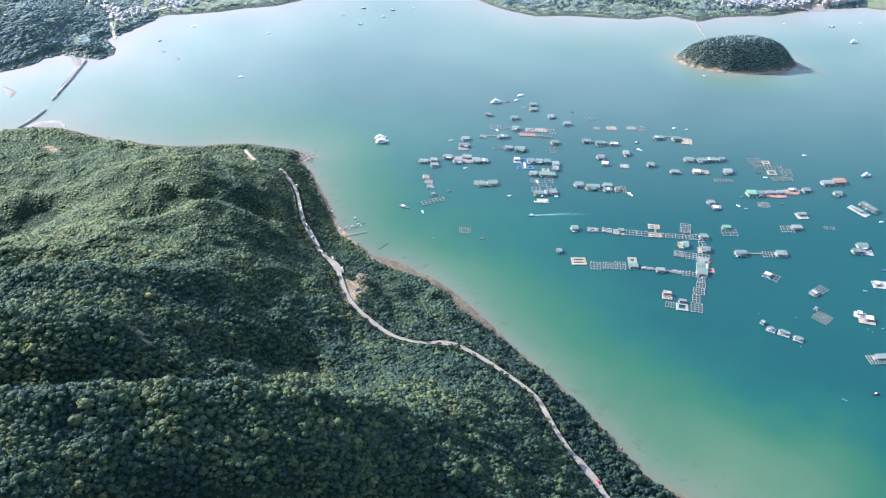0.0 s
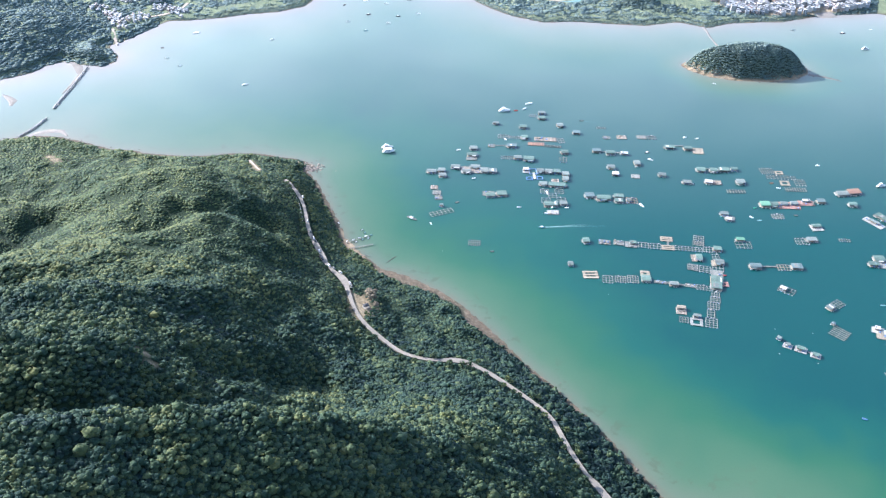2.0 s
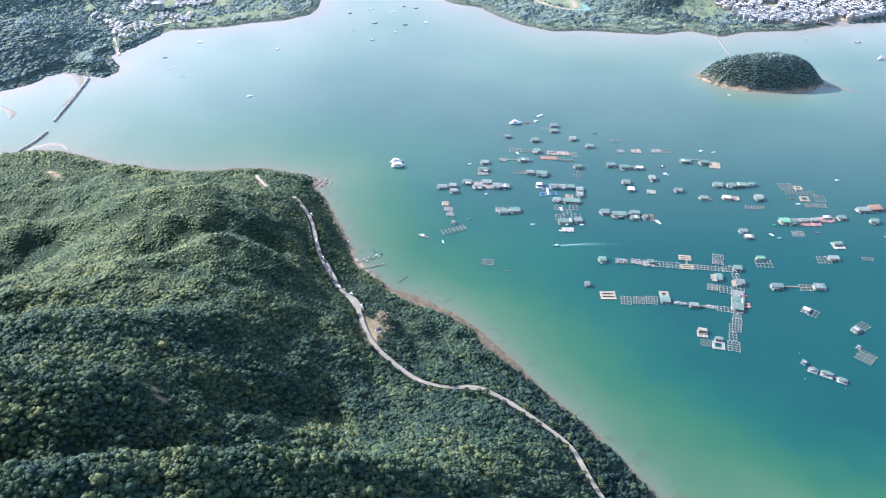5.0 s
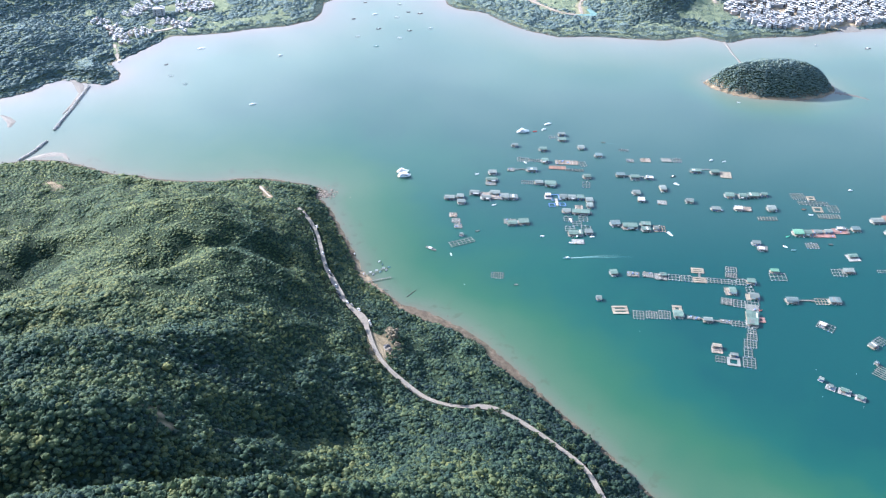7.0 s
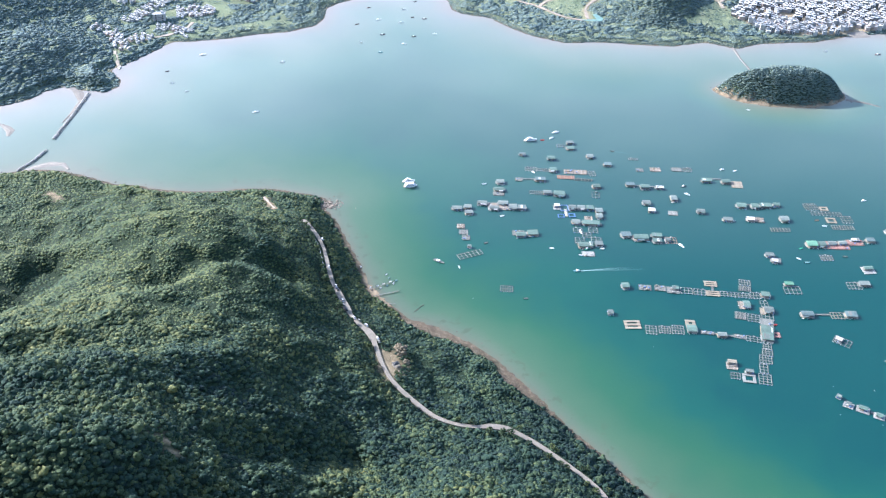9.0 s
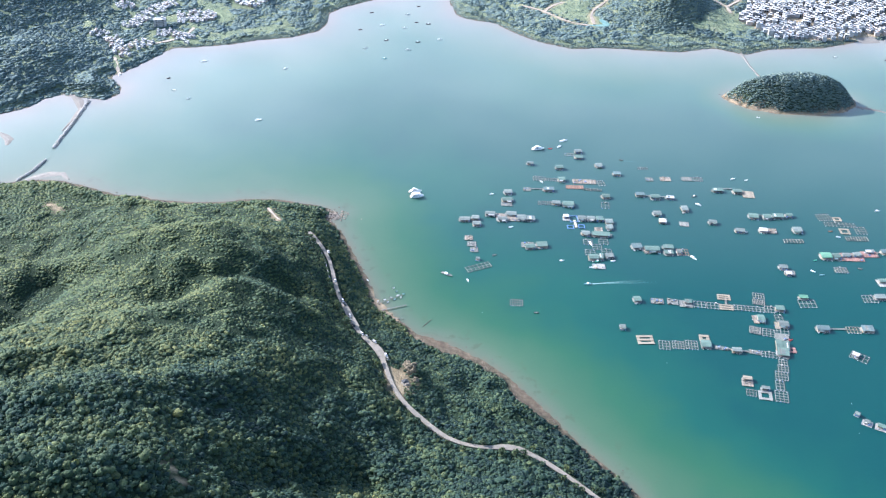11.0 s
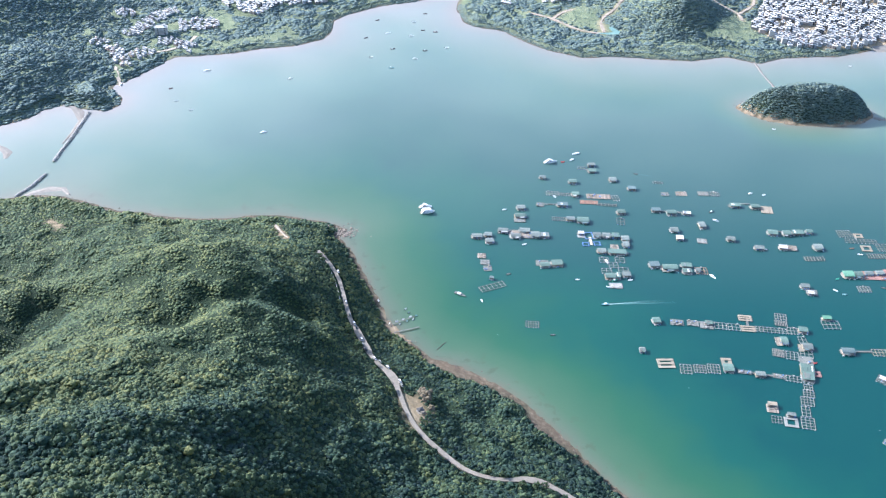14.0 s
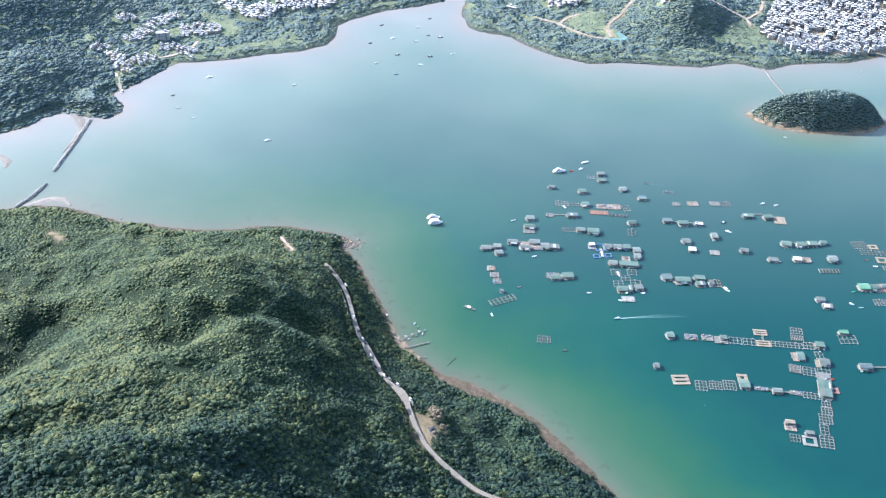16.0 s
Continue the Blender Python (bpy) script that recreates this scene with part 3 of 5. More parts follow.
# a patch of bright climbing plants on the nearer ridge
tone = tone + 0.6 * np.exp(-((x + 158) / 9) ** 2 - ((y - 408) / 12) ** 2)
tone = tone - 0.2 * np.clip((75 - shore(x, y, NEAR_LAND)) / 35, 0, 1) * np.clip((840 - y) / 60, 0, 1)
coastal = np.clip((34 - shore(x, y, NEAR_LAND)) / 12, 0, 1)
tall = tall * (1 - 0.6 * np.clip((y - 520) / 200, 0, 1)) * (1 + 0.55 * coastal) * (1 + 0.35 * np.clip((y - 700) / 40, 0, 1))
r = r * (1 - 0.30 * np.clip((y - 690) / 50, 0, 1)) * (1 + 0.28 * coastal)
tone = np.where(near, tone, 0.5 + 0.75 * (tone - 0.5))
tall = np.where(near, tall, 0.85 * tall)
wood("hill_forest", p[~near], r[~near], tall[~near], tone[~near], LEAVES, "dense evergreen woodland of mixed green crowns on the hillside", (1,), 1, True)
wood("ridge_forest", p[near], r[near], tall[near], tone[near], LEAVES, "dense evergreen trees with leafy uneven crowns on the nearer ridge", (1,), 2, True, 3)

x, y = scatter(306, 492, 1250, 1352, 1.75, 15)
keep = shore(x, y, ISLAND) > 4.4 + waves(x, y, 14, 52)
p, r, tall, tone = grow(x[keep], y[keep], 1.7, 3.1, 16, 1.0, (0.32, 0.5))
r *= 1 + 0.3 * waves(x[keep], y[keep], 18, 47)
tone = np.clip(tone + 0.15 + 0.3 * waves(x[keep], y[keep], 30, 48), 0, 1)
wood("island_forest", p, r, tall, tone, HAZED_LEAVES, "dense dark green woodland covering the small island", (1,), 1, True)

x, y = scatter(-770, 740, 1140, 1670, 3.2, 25)


def far_cover(x, y):
    """Where the far shore is open: built on or worn bare, and where it is rough meadow."""
    bare = np.min([near_line(x, y, k) for k in TRACKS], axis=0) < 4.5
    for k in (TARP_PAD, VILLAGE):
        bare |= inside(x, y, k)
    for (ax, ay), (bx, by), n, wide in HAMLETS:
        bare |= near_line(x, y, [(ax, ay), (bx, by)]) < wide + 1
    rough = np.zeros(x.shape, bool)
    for k in MEADOWS:
        rough |= inside(x, y, k)
    rough |= (waves(x, y, 90, 41) + 0.6 * waves(x, y, 35, 42) > 0.72) & (y > 1400)
    df = shore(x, y, FAR_LAND)
    belt = inside(x, y, MANGROVE) | ((df < 24 + 7 * waves(x, y, 80, 45)) & (x > -425) & (x < -140))
    seen = (df > 2.5) & (np.abs(x + 0.035 * y) < 0.435 * y + 40)
    return seen & ~bare, rough, belt


seen, rough_land, belt = far_cover(x, y)
trees = seen & ~belt & ~rough_land
p, r, tall, tone = grow(x[trees], y[trees], 3.5, 5.2, 26, 0.8, (0.13, 0.23))
r *= 1 + 0.25 * waves(x[trees], y[trees], 28, 44)
tone = np.clip(tone + 0.3 * waves(x[trees], y[trees], 120, 43) + 0.2 * waves(x[trees], y[trees], 35, 49), 0, 1)
wood("far_shore_forest", p, r, tall, tone, HAZED_LEAVES, "green woodland round the villages on the far shore", (1,), 1, True)
x, y = scatter(-430, 520, 1400, 1600, 2.2, 29)
seen, rough_land, belt = far_cover(x, y)
keep = seen & belt
p, r, tall, tone = grow(x[keep], y[keep], 1.9, 2.7, 27, 0.2, (0.06, 0.11))
tone = 0.5 + 0.15 * tone + 0.2 * waves(x[keep], y[keep], 60, 46)
wood("mangrove", p, r, tall, tone, HAZED_LEAVES, "low even pale green mangrove belt along the far shore", (1,), 1, True)
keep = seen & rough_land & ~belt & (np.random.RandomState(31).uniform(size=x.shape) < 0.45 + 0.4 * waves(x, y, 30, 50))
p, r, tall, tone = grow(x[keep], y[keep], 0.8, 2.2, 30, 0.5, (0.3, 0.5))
wood("scrub", p, r, tall, np.clip(0.55 + 0.5 * tone, 0, 1), HAZED_LEAVES, "low pale scrub and rough grass on the open far shore", (1,), 1, True)


# ---- single trees beside the road and round the clearing ----
def tree_model(seed, leaves, label, small=0.32, large=0.68):
    """A tapered trunk with limbs under a crown of uneven leafy clumps."""
    rng = np.random.RandomState(seed)
    g = root("tree", 0, 0, -70, 0, label, "tree", "roadside trees")
    bm = bmesh.new()
    tall = 2.6

    def limb(a, b, ra, rb):
        d = (b - a).normalized()
        u = d.orthogonal().normalized()
        v = d.cross(u)
        rings = [[bm.verts.new(p + (u * math.cos(k * 1.0472) + v * math.sin(k * 1.0472)) * r) for k in range(6)] for p, r in ((a, ra), (b, rb))]
        for k in range(6):
            bm.faces.new((rings[0][k], rings[0][(k + 1) % 6], rings[1][(k + 1) % 6], rings[1][k]))

    limb(Vector((0, 0, -0.5)), Vector((0.1, 0, tall)), 0.22, 0.14)
    tips = []
    for k in range(6):
        th, up = 1.05 * k + rng.uniform(-0.3, 0.3), rng.uniform(0.8, 1.9)
        tip = Vector((1.7 * math.cos(th), 1.7 * math.sin(th), tall + up))
        tips.append(tip)
        limb(Vector((0.08, 0, tall - 0.5)), tip, 0.11, 0.03)
    part("trunk", bm, BARK, g)
    bm = bmesh.new()
    for tip in tips + [Vector((0, 0, tall + 1.9))]:
        for _ in range(5):
            c = tip + Vector(rng.uniform(-0.75, 0.75, 3))
            vs = [bm.verts.new(c + Vector(v * rng.uniform(small, large))) for v in ICO_V]
            for f in ICO_F:
                bm.faces.new([vs[i] for i in f])
    crown = part("crown", bm, leaves, g)
    crown.data.attributes.new("tone", "FLOAT", "POINT").data.foreach_set("value", np.full(len(crown.data.vertices), rng.uniform(0.25, 0.85), np.float32))
    return g


TREES = [tree_model(s, LEAVES, "rounded evergreen tree beside the coastal road") for s in (1, 2, 3, 4)]
RUSSET = plain("russet_dry_leaves", (0.125, 0.102, 0.062), 0.9, vary=0.3)
DRY = tree_model(9, RUSSET, "dry russet-leaved tree at the edge of the clearing", 0.6, 0.95)
rt = random.Random(5)
first = set()
for (ax, ay), (bx, by) in zip(ROAD[:-1], ROAD[1:]):
    d = math.hypot(bx - ax, by - ay)
    for _ in range(int(d / 4.2)):
        u, off = rt.random(), rt.choice((-1, 1)) * rt.uniform(4.6, 8.0)
        x, y = ax + u * (bx - ax) - off * (by - ay) / d, ay + u * (by - ay) + off * (bx - ax) / d
        if min(float(near_line(np.array(x), np.array(y), k)) for k in LAYBYS) < 7.5 or float(near_line(np.array(x), np.array(y), ROAD)) < 4.4 or inside(np.array([x]), np.array([y]), CLEARING)[0]:
            continue
        k = rt.randrange(4)
        m = pose(x, y, float(height(np.array(x), np.array(y))), 0, 0, rt.uniform(0, 360))
        if k in first:
            copy_thing(TREES[k], m @ Matrix.Scale(rt.uniform(0.7, 1.15), 4))
        else:
            TREES[k].matrix_world = m
            first.add(k)
for (ax, ay), (bx, by) in zip(ROAD[:-1], ROAD[1:]):
    d = math.hypot(bx - ax, by - ay)
    for q in range(int(d / 4.6) if ay > 790 else 0):
        u, off = (q + rt.random()) * 4.6 / d, rt.uniform(4.2, 5.6)
        x, y = ax + u * (bx - ax) - off * (by - ay) / d, ay + u * (by - ay) + off * (bx - ax) / d
        if 862 < y < 938:
            continue
        copy_thing(TREES[rt.randrange(4)], pose(x, y, float(height(np.array(x), np.array(y))) - 0.2, 0, 0, rt.uniform(0, 360)) @ Matrix.Scale(rt.uniform(0.8, 1.25), 4))
for k, (x, y) in enumerate(((-76.5, 755), (-73.5, 746), (-69, 736))):
    m = pose(x, y, float(height(np.array(x), np.array(y))), 0, 0, 70 * k)
    if k:
        copy_thing(DRY, m @ Matrix.Scale((1.5, 0.8)[k - 1], 4))
    else:
        DRY.matrix_world = m @ Matrix.Scale(1.4, 4)

# ---- the floating fish farm ----
DECKS = dict(grey=WOOD_GREY, light=WOOD_LIGHT, tan=WOOD_TAN, brown=WOOD_BROWN, worn=WOOD_WORN, pink=WOOD_PINK, white=WHITE_DECK, cream=CREAM, blue=PAINT_BLUE, clutter=WOOD_GREY,
             slat=WOOD_GREY, rust=ROOF_BROWN)
ROOFS = dict(green=ROOF_GREEN, lime=ROOF_LIME, grey=ROOF_GREY, teal=ROOF_TEAL, white=ROOF_WHITE, brown=ROOF_BROWN, blue=ROOF_BLUE, tan=WOOD_TAN)
SAY = dict(green="green", lime="bright green", grey="grey", teal="blue-green", white="white", brown="rusty brown", worn="worn grey-brown", blue="blue", tan="tan", light="pale grey",
           pink="faded red", cream="cream", rust="rusty brown", clutter="littered grey", slat="slatted grey", wood="brown wooden", red="red", dark="dark maroon")
rnd = random.Random(7)


def roof_mesh(L, W, style):
    """A ribbed roof sheet with eaves: flat and a little sloped, gabled, or arched."""
    bm = bmesh.new()
    if style == "gable":
        prof = [(-W / 2, 0.0), (-W / 4, 0.3), (0, 0.6), (W / 4, 0.3), (W / 2, 0.0)]
    elif style == "arch":
        prof = [(W / 2 * -math.cos(math.pi * k / 8), 0.9 * math.sin(math.pi * k / 8)) for k in range(9)]
    else:
        prof = [(-W / 2, 0.0), (-W / 6, 0.12), (W / 6, 0.24), (W / 2, 0.36)]
    n = max(6, int(L / 0.55))
    rows = []
    for i in range(n + 1):
        rise = 0.07 if i % 2 else 0.0
        rows.append([[bm.verts.new((L * (i / n - 0.5), y, z + rise + d)) for y, z in prof] for d in (0.0, -0.09)])
    for a, b in zip(rows[:-1], rows[1:]):
        for j in range(len(prof) - 1):
            bm.faces.new((a[0][j], b[0][j], b[0][j + 1], a[0][j + 1]))
            bm.faces.new((a[1][j], a[1][j + 1], b[1][j + 1], b[1][j]))
        for j in (0, len(prof) - 1):
            bm.faces.new((a[0][j], a[1][j], b[1][j], b[0][j]))
    for r in (rows[0], rows[-1]):
        for j in range(len(prof) - 1):
            bm.faces.new((r[0][j], r[0][j + 1], r[1][j + 1], r[1][j]))
    return bm


def crate_shape():
    bm = bmesh.new()
    box(bm, (1.1, 0.8, 0.6), (0, 0, 0), 0, 1.08)
    box(bm, (1.22, 0.92, 0.08), (0, 0, 0.6))
    return bm


CRATES = [mesh_of("crate", crate_shape(), m) for m in (WHITE_DECK, PAINT_BLUE, WOOD_TAN, WOOD_GREY)]


rf = random.Random(77)


def loose_boxes(x, y, yaw, L, W, count, back, z, rnd=rnd):
    """Fish boxes left lying on a deck."""
    for _ in range(count):
        k = rnd.randrange(4)
        o = new("crate", CRATES[k])
        o.matrix_world = pose(x, y, z, 0, 0, yaw) @ pose(rnd.uniform(-0.44, 0.44) * L, back + rnd.uniform(-0.4, 0.4) * W, 0, 0, 0, rnd.uniform(0, 90)) @ Matrix.Scale(rnd.uniform(0.7, 1.4), 4)
        tagged(o, ("dirty white plastic fish box", "blue plastic fish box", "tan wooden crate", "grey weathered crate")[k] + " on a floating deck", "crate", "deck crates")


def house_raft(x, y, yaw, L, W, colour, style):
    """A shed on a raft: deck, drums, walls with a door and windows, roof on posts."""
    L, W = L * 0.97, W * 0.91
    g = root("raft_house", x, y, 0.0, yaw, "floating shed with a %s %s roof on a timber raft" % (SAY[colour], dict(flat="flat", gable="gabled", arch="arched")[style]),
             "raft house", "fish farm houses")
    side = rnd.choice((-1, 1))
    block("deck", g, (L * 0.98, W * 0.84, 0.16), (0, -W * 0.02, 0.60), rnd.choice((WOOD_GREY, WOOD_WORN, WOOD_LIGHT, WOOD_TAN)))
    for k in range(rnd.randrange(1, 4)):
        block("platform", g, (L * rnd.uniform(0.12, 0.3), W * rnd.uniform(0.12, 0.2), 0.14), (L * rnd.uniform(-0.4, 0.4), -W * rnd.uniform(0.44, 0.5), 0.55), rnd.choice((WOOD_GREY, WOOD_LIGHT, WHITE_DECK)))
    block("porch", g, (L * 0.12, W * 0.6, 0.14), (side * L * 0.53, 0, 0.56), rnd.choice((WOOD_GREY, WOOD_LIGHT, WHITE_DECK)))
    for k in range(3):
        for s in (-1, 1):
            float_drum(g, ((k - 1) * L * 0.36, s * W * 0.42, 0.22))
    wl, ww, hh = L * 0.8, W * 0.56, rnd.uniform(1.35, 1.8)
    off = W * rnd.uniform(0.02, 0.07)
    bm = bmesh.new()
    for s in (-1, 1):
        box(bm, (wl, 0.12, hh), (0, off + s * ww / 2, 0.76))
        box(bm, (0.12, ww - 0.12, hh), (s * (wl / 2 - 0.06), off, 0.76))
    part("wall", bm, WOOD_LIGHT if colour == "white" else WALL_SHEET, g)
    front = off - ww / 2 - 0.09
    block("door", g, (0.8, 0.06, 1.4), (wl * rnd.uniform(-0.3, 0.3), front, 0.78), WOOD_BROWN)
    for s in (-0.36, 0.36):
        block("window", g, (1.1, 0.05, 0.6), (wl * s, front, 1.4), GLASS)
    roof = part("roof", roof_mesh(L * rnd.uniform(0.90, 0.98), W * rnd.uniform(0.76, 0.86), style), ROOFS[colour], g)
    roof.location = (0, off * 0.5, 0.78 + hh)
    if style == "flat":
        for k in range(rnd.randrange(0, 3)):
            bit = part("roof_patch", roof_mesh(L * rnd.uniform(0.12, 0.3), W * rnd.uniform(0.3, 0.7), "flat"), rnd.choice((ROOF_GREY, ROOF_WHITE, ROOF_TEAL, WOOD_GREY)), g)
            bit.location = (L * rnd.uniform(-0.3, 0.3), W * rnd.uniform(-0.04, 0.06), 0.98 + hh)
    elif rnd.random() < 0.5:
        awning = part("awning", roof_mesh(L * rnd.uniform(0.3, 0.6), W * 0.24, "flat"), rnd.choice((ROOF_GREY, ROOF_GREEN, ROOF_WHITE, ROOF_TEAL)), g)
        awning.location = (L * rnd.uniform(-0.2, 0.2), -W * 0.44, 0.5 + hh)
    for s in (-1, 1):
        block("post", g, (0.14, 0.14, hh), (s * L * 0.46, -W * 0.42, 0.76), WOOD_GREY)
    if rnd.random() < 0.45:
        bm = bmesh.new()
        drum(bm, 0.55, 1.2, (0, 0, 0), False, 10)
        part("water_tank", bm, PAINT_BLUE, g, "blue plastic water tank").location = (L * 0.42, -W * 0.34, 0.76)
    loose_boxes(x, y, yaw, L * 0.95, W * 0.12, rnd.randrange(0, 3), -W * 0.38, 0.78)
    loose_boxes(x, y, yaw, L * 0.95, W * 0.14, rf.randrange(0, 3), -W * 0.39, 0.78, rf)
    # foam floats moored along the open edge
    for k in range(rf.randrange(2, 6)):
        block("float", g, (rf.uniform(0.7, 1.5), 0.55, 0.42), (L * rf.uniform(-0.46, 0.46), -W * rf.uniform(0.5, 0.56), -0.08), rf.choice((FLOAT_FOAM, WHITE_DECK, FLOAT_FOAM, PAINT_TEAL)), rf.uniform(-9, 9))
    return g


def cage_raft(x, y, yaw, L, W, nx, ny, colour):
    """Fish cages: a grid of plank walkways on drums, open to the water."""
    L, W = L * 0.97, W * 0.91
    g = root("fish_cage", x, y, 0.0, yaw, "floating fish cage of %s plank walkways round open net pens" % SAY[colour], "fish cage", "fish farm cages")
    m, wide = DECKS[colour], 0.55
    for k in range(ny + 1):
        for s in (-0.24, 0.24):
            block("walkway_plank", g, (L, wide * 0.46, 0.10), (0, (k / ny - 0.5) * (W - wide) + s * wide, 0.46), m)
    for k in range(nx + 1):
        block("cross_plank", g, (wide, W, 0.09), ((k / nx - 0.5) * (L - wide), 0, 0.345), m)
    for k in range(nx + 1):
        for s in (-1, 1):
            float_drum(g, ((k / nx - 0.5) * (L - 1.7), s * (W - wide) / 2, 0.05), 1.2)
    if rnd.random() < 0.4:
        block("feed_box", g, (1.3, 1.0, 0.8), (L * rnd.uniform(-0.3, 0.3), W / 2 - 0.5, 0.57), WHITE_DECK)
    return g


def slat_raft(x, y, yaw, L, W, n):
    """A raft of long poles lashed across a few bearers."""
    L, W = L * 0.97, W * 0.91
    g = root("pole_raft", x, y, 0.0, yaw, "floating raft of pale poles lashed over bearers", "raft", "pole rafts")
    for k in range(n):
        block("pole", g, (0.5, W * rnd.uniform(0.9, 1.0), 0.3), ((k / (n - 1) - 0.5) * (L - 0.6), rnd.uniform(-0.3, 0.3), 0.45), WOOD_LIGHT, rnd.uniform(-2, 2))
        if k % 2:
            block("upright", g, (0.16, 0.16, 1.7), ((k / (n - 1) - 0.5) * (L - 0.6), W * rnd.uniform(-0.4, 0.4), 0.75), WOOD_GREY)
    for s in (-0.42, 0.0, 0.42):
        block("bearer", g, (L, 0.35, 0.25), (0, s * W, 0.18), WOOD_GREY)
    return g


def slot_raft(x, y, yaw, L, W, colour, nx, ny, wide):
    """A broad-decked raft with one or more open wells."""
    L, W = L * 0.97, W * 0.91
    g = root("well_raft", x, y, 0.0, yaw, "broad %s floating deck with open wells" % SAY[colour], "raft", "well rafts")
    m = DECKS[colour]
    for k in range(ny + 1):
        block("deck_strip", g, (L, wide, 0.2), (0, (k / ny - 0.5) * (W - wide), 0.45), m)
    for k in range(nx + 1):
        block("end_strip", g, (wide, W, 0.16), ((k / nx - 0.5) * (L - wide), 0, 0.28), m)
    for s in (-1, 1):
        for e in (-1, 1):
            float_drum(g, (s * L * 0.4, e * (W / 2 - 0.6), 0.02), 1.8)
    return g


def deck_raft(x, y, yaw, L, W, colour):
    """A planked raft; on the working ones fish boxes lie about."""
    L, W = L * 0.97, W * 0.91
    g = root("deck_raft", x, y, 0.0, yaw, "%s planked floating work deck" % SAY[colour], "raft", "work decks")
    m = DECKS[colour]
    n = max(5, int(L / 1.4))
    for k in range(n):
        block("deck_board", g, (L / n * 0.9, W * rnd.uniform(0.96, 1.0), 0.12), ((k + 0.5) / n * L - L / 2, 0, 0.42 + 0.02 * (k % 2)), m)
    for s in (-0.45, 0.45):
        block("bearer", g, (L, 0.4, 0.22), (0, s * W, 0.19), WOOD_GREY)
    for s in (-0.4, 0.4):
        float_drum(g, (s * L, 0, 0.0), 2.0)
    count = dict(clutter=7, worn=5, grey=3, light=2, pink=5, white=2).get(colour, 0)
    loose_boxes(x, y, yaw, L, W, int(count * L / 10), 0, 0.56)
    return g


def gangway(x, y, yaw, L, W):
    g = root("gangway", x, y, 0.0, yaw, "narrow grey plank gangway between rafts", "gangway", "gangways")
    for s in (-0.26, 0.26):
        block("plank", g, (L, W * 0.46, 0.09), (0, s * W, 0.52), WOOD_GREY)
    n = max(2, int(L / 5))
    for k in range(n):
        block("bearer", g, (0.3, W + 0.3, 0.2), (((k + 0.5) / n - 0.5) * L, 0, 0.32), WOOD_GREY)
        float_drum(g, (((k + 0.5) / n - 0.5) * L, 0, 0.05), 1.4)
    return g


cage_raft(179.2, 1118.8, -1, 12.2, 4.0, 4, 1, "grey")
deck_raft(183.3, 1095.5, 0, 8.6, 8.0, "clutter")
deck_raft(201.5, 1097.2, -1, 12.4, 9.0, "worn")
deck_raft(226.0, 1098.7, -1, 12.4, 9.0, "slat")
cage_raft(238.5, 1098.8, -1, 10.4, 9.0, 5, 1, "grey")
house_raft(255.7, 1075.2, 1, 12.8, 8.0, "green", "flat")
gangway(267.9, 1080.6, 3, 10.5, 1.6)
house_raft(276.9, 1073.8, 3, 10.5, 9.0, "green", "arch")
deck_raft(288.7, 1069.9, -5, 13.1, 15.0, "tan")
gangway(184.3, 1061.4, -5, 22.6, 1.4)
house_raft(167.7, 1062.1, 2, 10.9, 8.0, "teal", "flat")
house_raft(183.3, 1057.8, 2, 11.2, 10.0, "green", "arch")
house_raft(200.0, 1057.5, -5, 9.6, 6.0, "white", "flat")
house_raft(211.8, 1036.4, 5, 7.9, 13.0, "grey", "gable")
house_raft(180.7, 1026.4, 3, 9.4, 9.0, "grey", "gable")
house_raft(184.1, 1011.8, -5, 8.0, 8.0, "white", "flat")
deck_raft(206.5, 1008.8, -5, 10.3, 9.0, "light")
house_raft(237.1, 1012.4, -5, 9.3, 8.0, "grey", "gable")
house_raft(283.8, 1026.1, -5, 11.1, 11.0, "green", "gable")
gangway(292.8, 1029.8, -8, 6.4, 1.6)
house_raft(298.1, 1025.4, -1, 9.3, 10.0, "green", "arch")
house_raft(310.3, 1027.0, 1, 12.8, 9.0, "green", "flat")
house_raft(322.8, 1029.6, -5, 7.9, 8.0, "green", "arch")
house_raft(263.0, 998.2, -5, 10.9, 8.0, "grey", "flat")
house_raft(287.7, 1000.1, -5, 9.0, 9.0, "white", "gable")
deck_raft(297.3, 1000.7, -5, 10.3, 10.0, "worn")
house_raft(324.2, 1002.2, 2, 10.7, 11.0, "grey", "gable")
slat_raft(315.2, 983.3, 2, 21.0, 8.0, 7)
cage_raft(360.2, 1029.3, 5, 15.3, 13.0, 5, 3, "grey")
slot_raft(373.6, 1026.0, -1, 9.4, 8.0, "tan", 1, 1, 2.2)
cage_raft(373.5, 1016.2, -2, 33.7, 8.0, 8, 2, "grey")
slot_raft(374.9, 1003.6, -2, 11.1, 11.0, "tan", 1, 1, 2.4)
cage_raft(392.3, 1006.0, 1, 12.1, 14.0, 3, 3, "grey")
slat_raft(383.4, 990.7, 1, 23.8, 9.0, 9)
house_raft(341.0, 957.0, 3, 12.1, 13.0, "lime", "arch")
house_raft(351.6, 957.3, 2, 9.1, 11.0, "green", "arch")
deck_raft(367.8, 957.8, -1, 24.3, 15.0, "pink")
house_raft(362.6, 960.1, 2, 8.8, 7.0, "grey", "gable")
house_raft(373.6, 961.0, 6, 9.1, 7.0, "grey", "gable")
deck_raft(387.8, 963.5, 1, 17.8, 11.0, "pink")
house_raft(388.8, 966.6, 2, 9.8, 5.0, "white", "flat")
gangway(398.8, 967.2, 17, 4.9, 1.5)
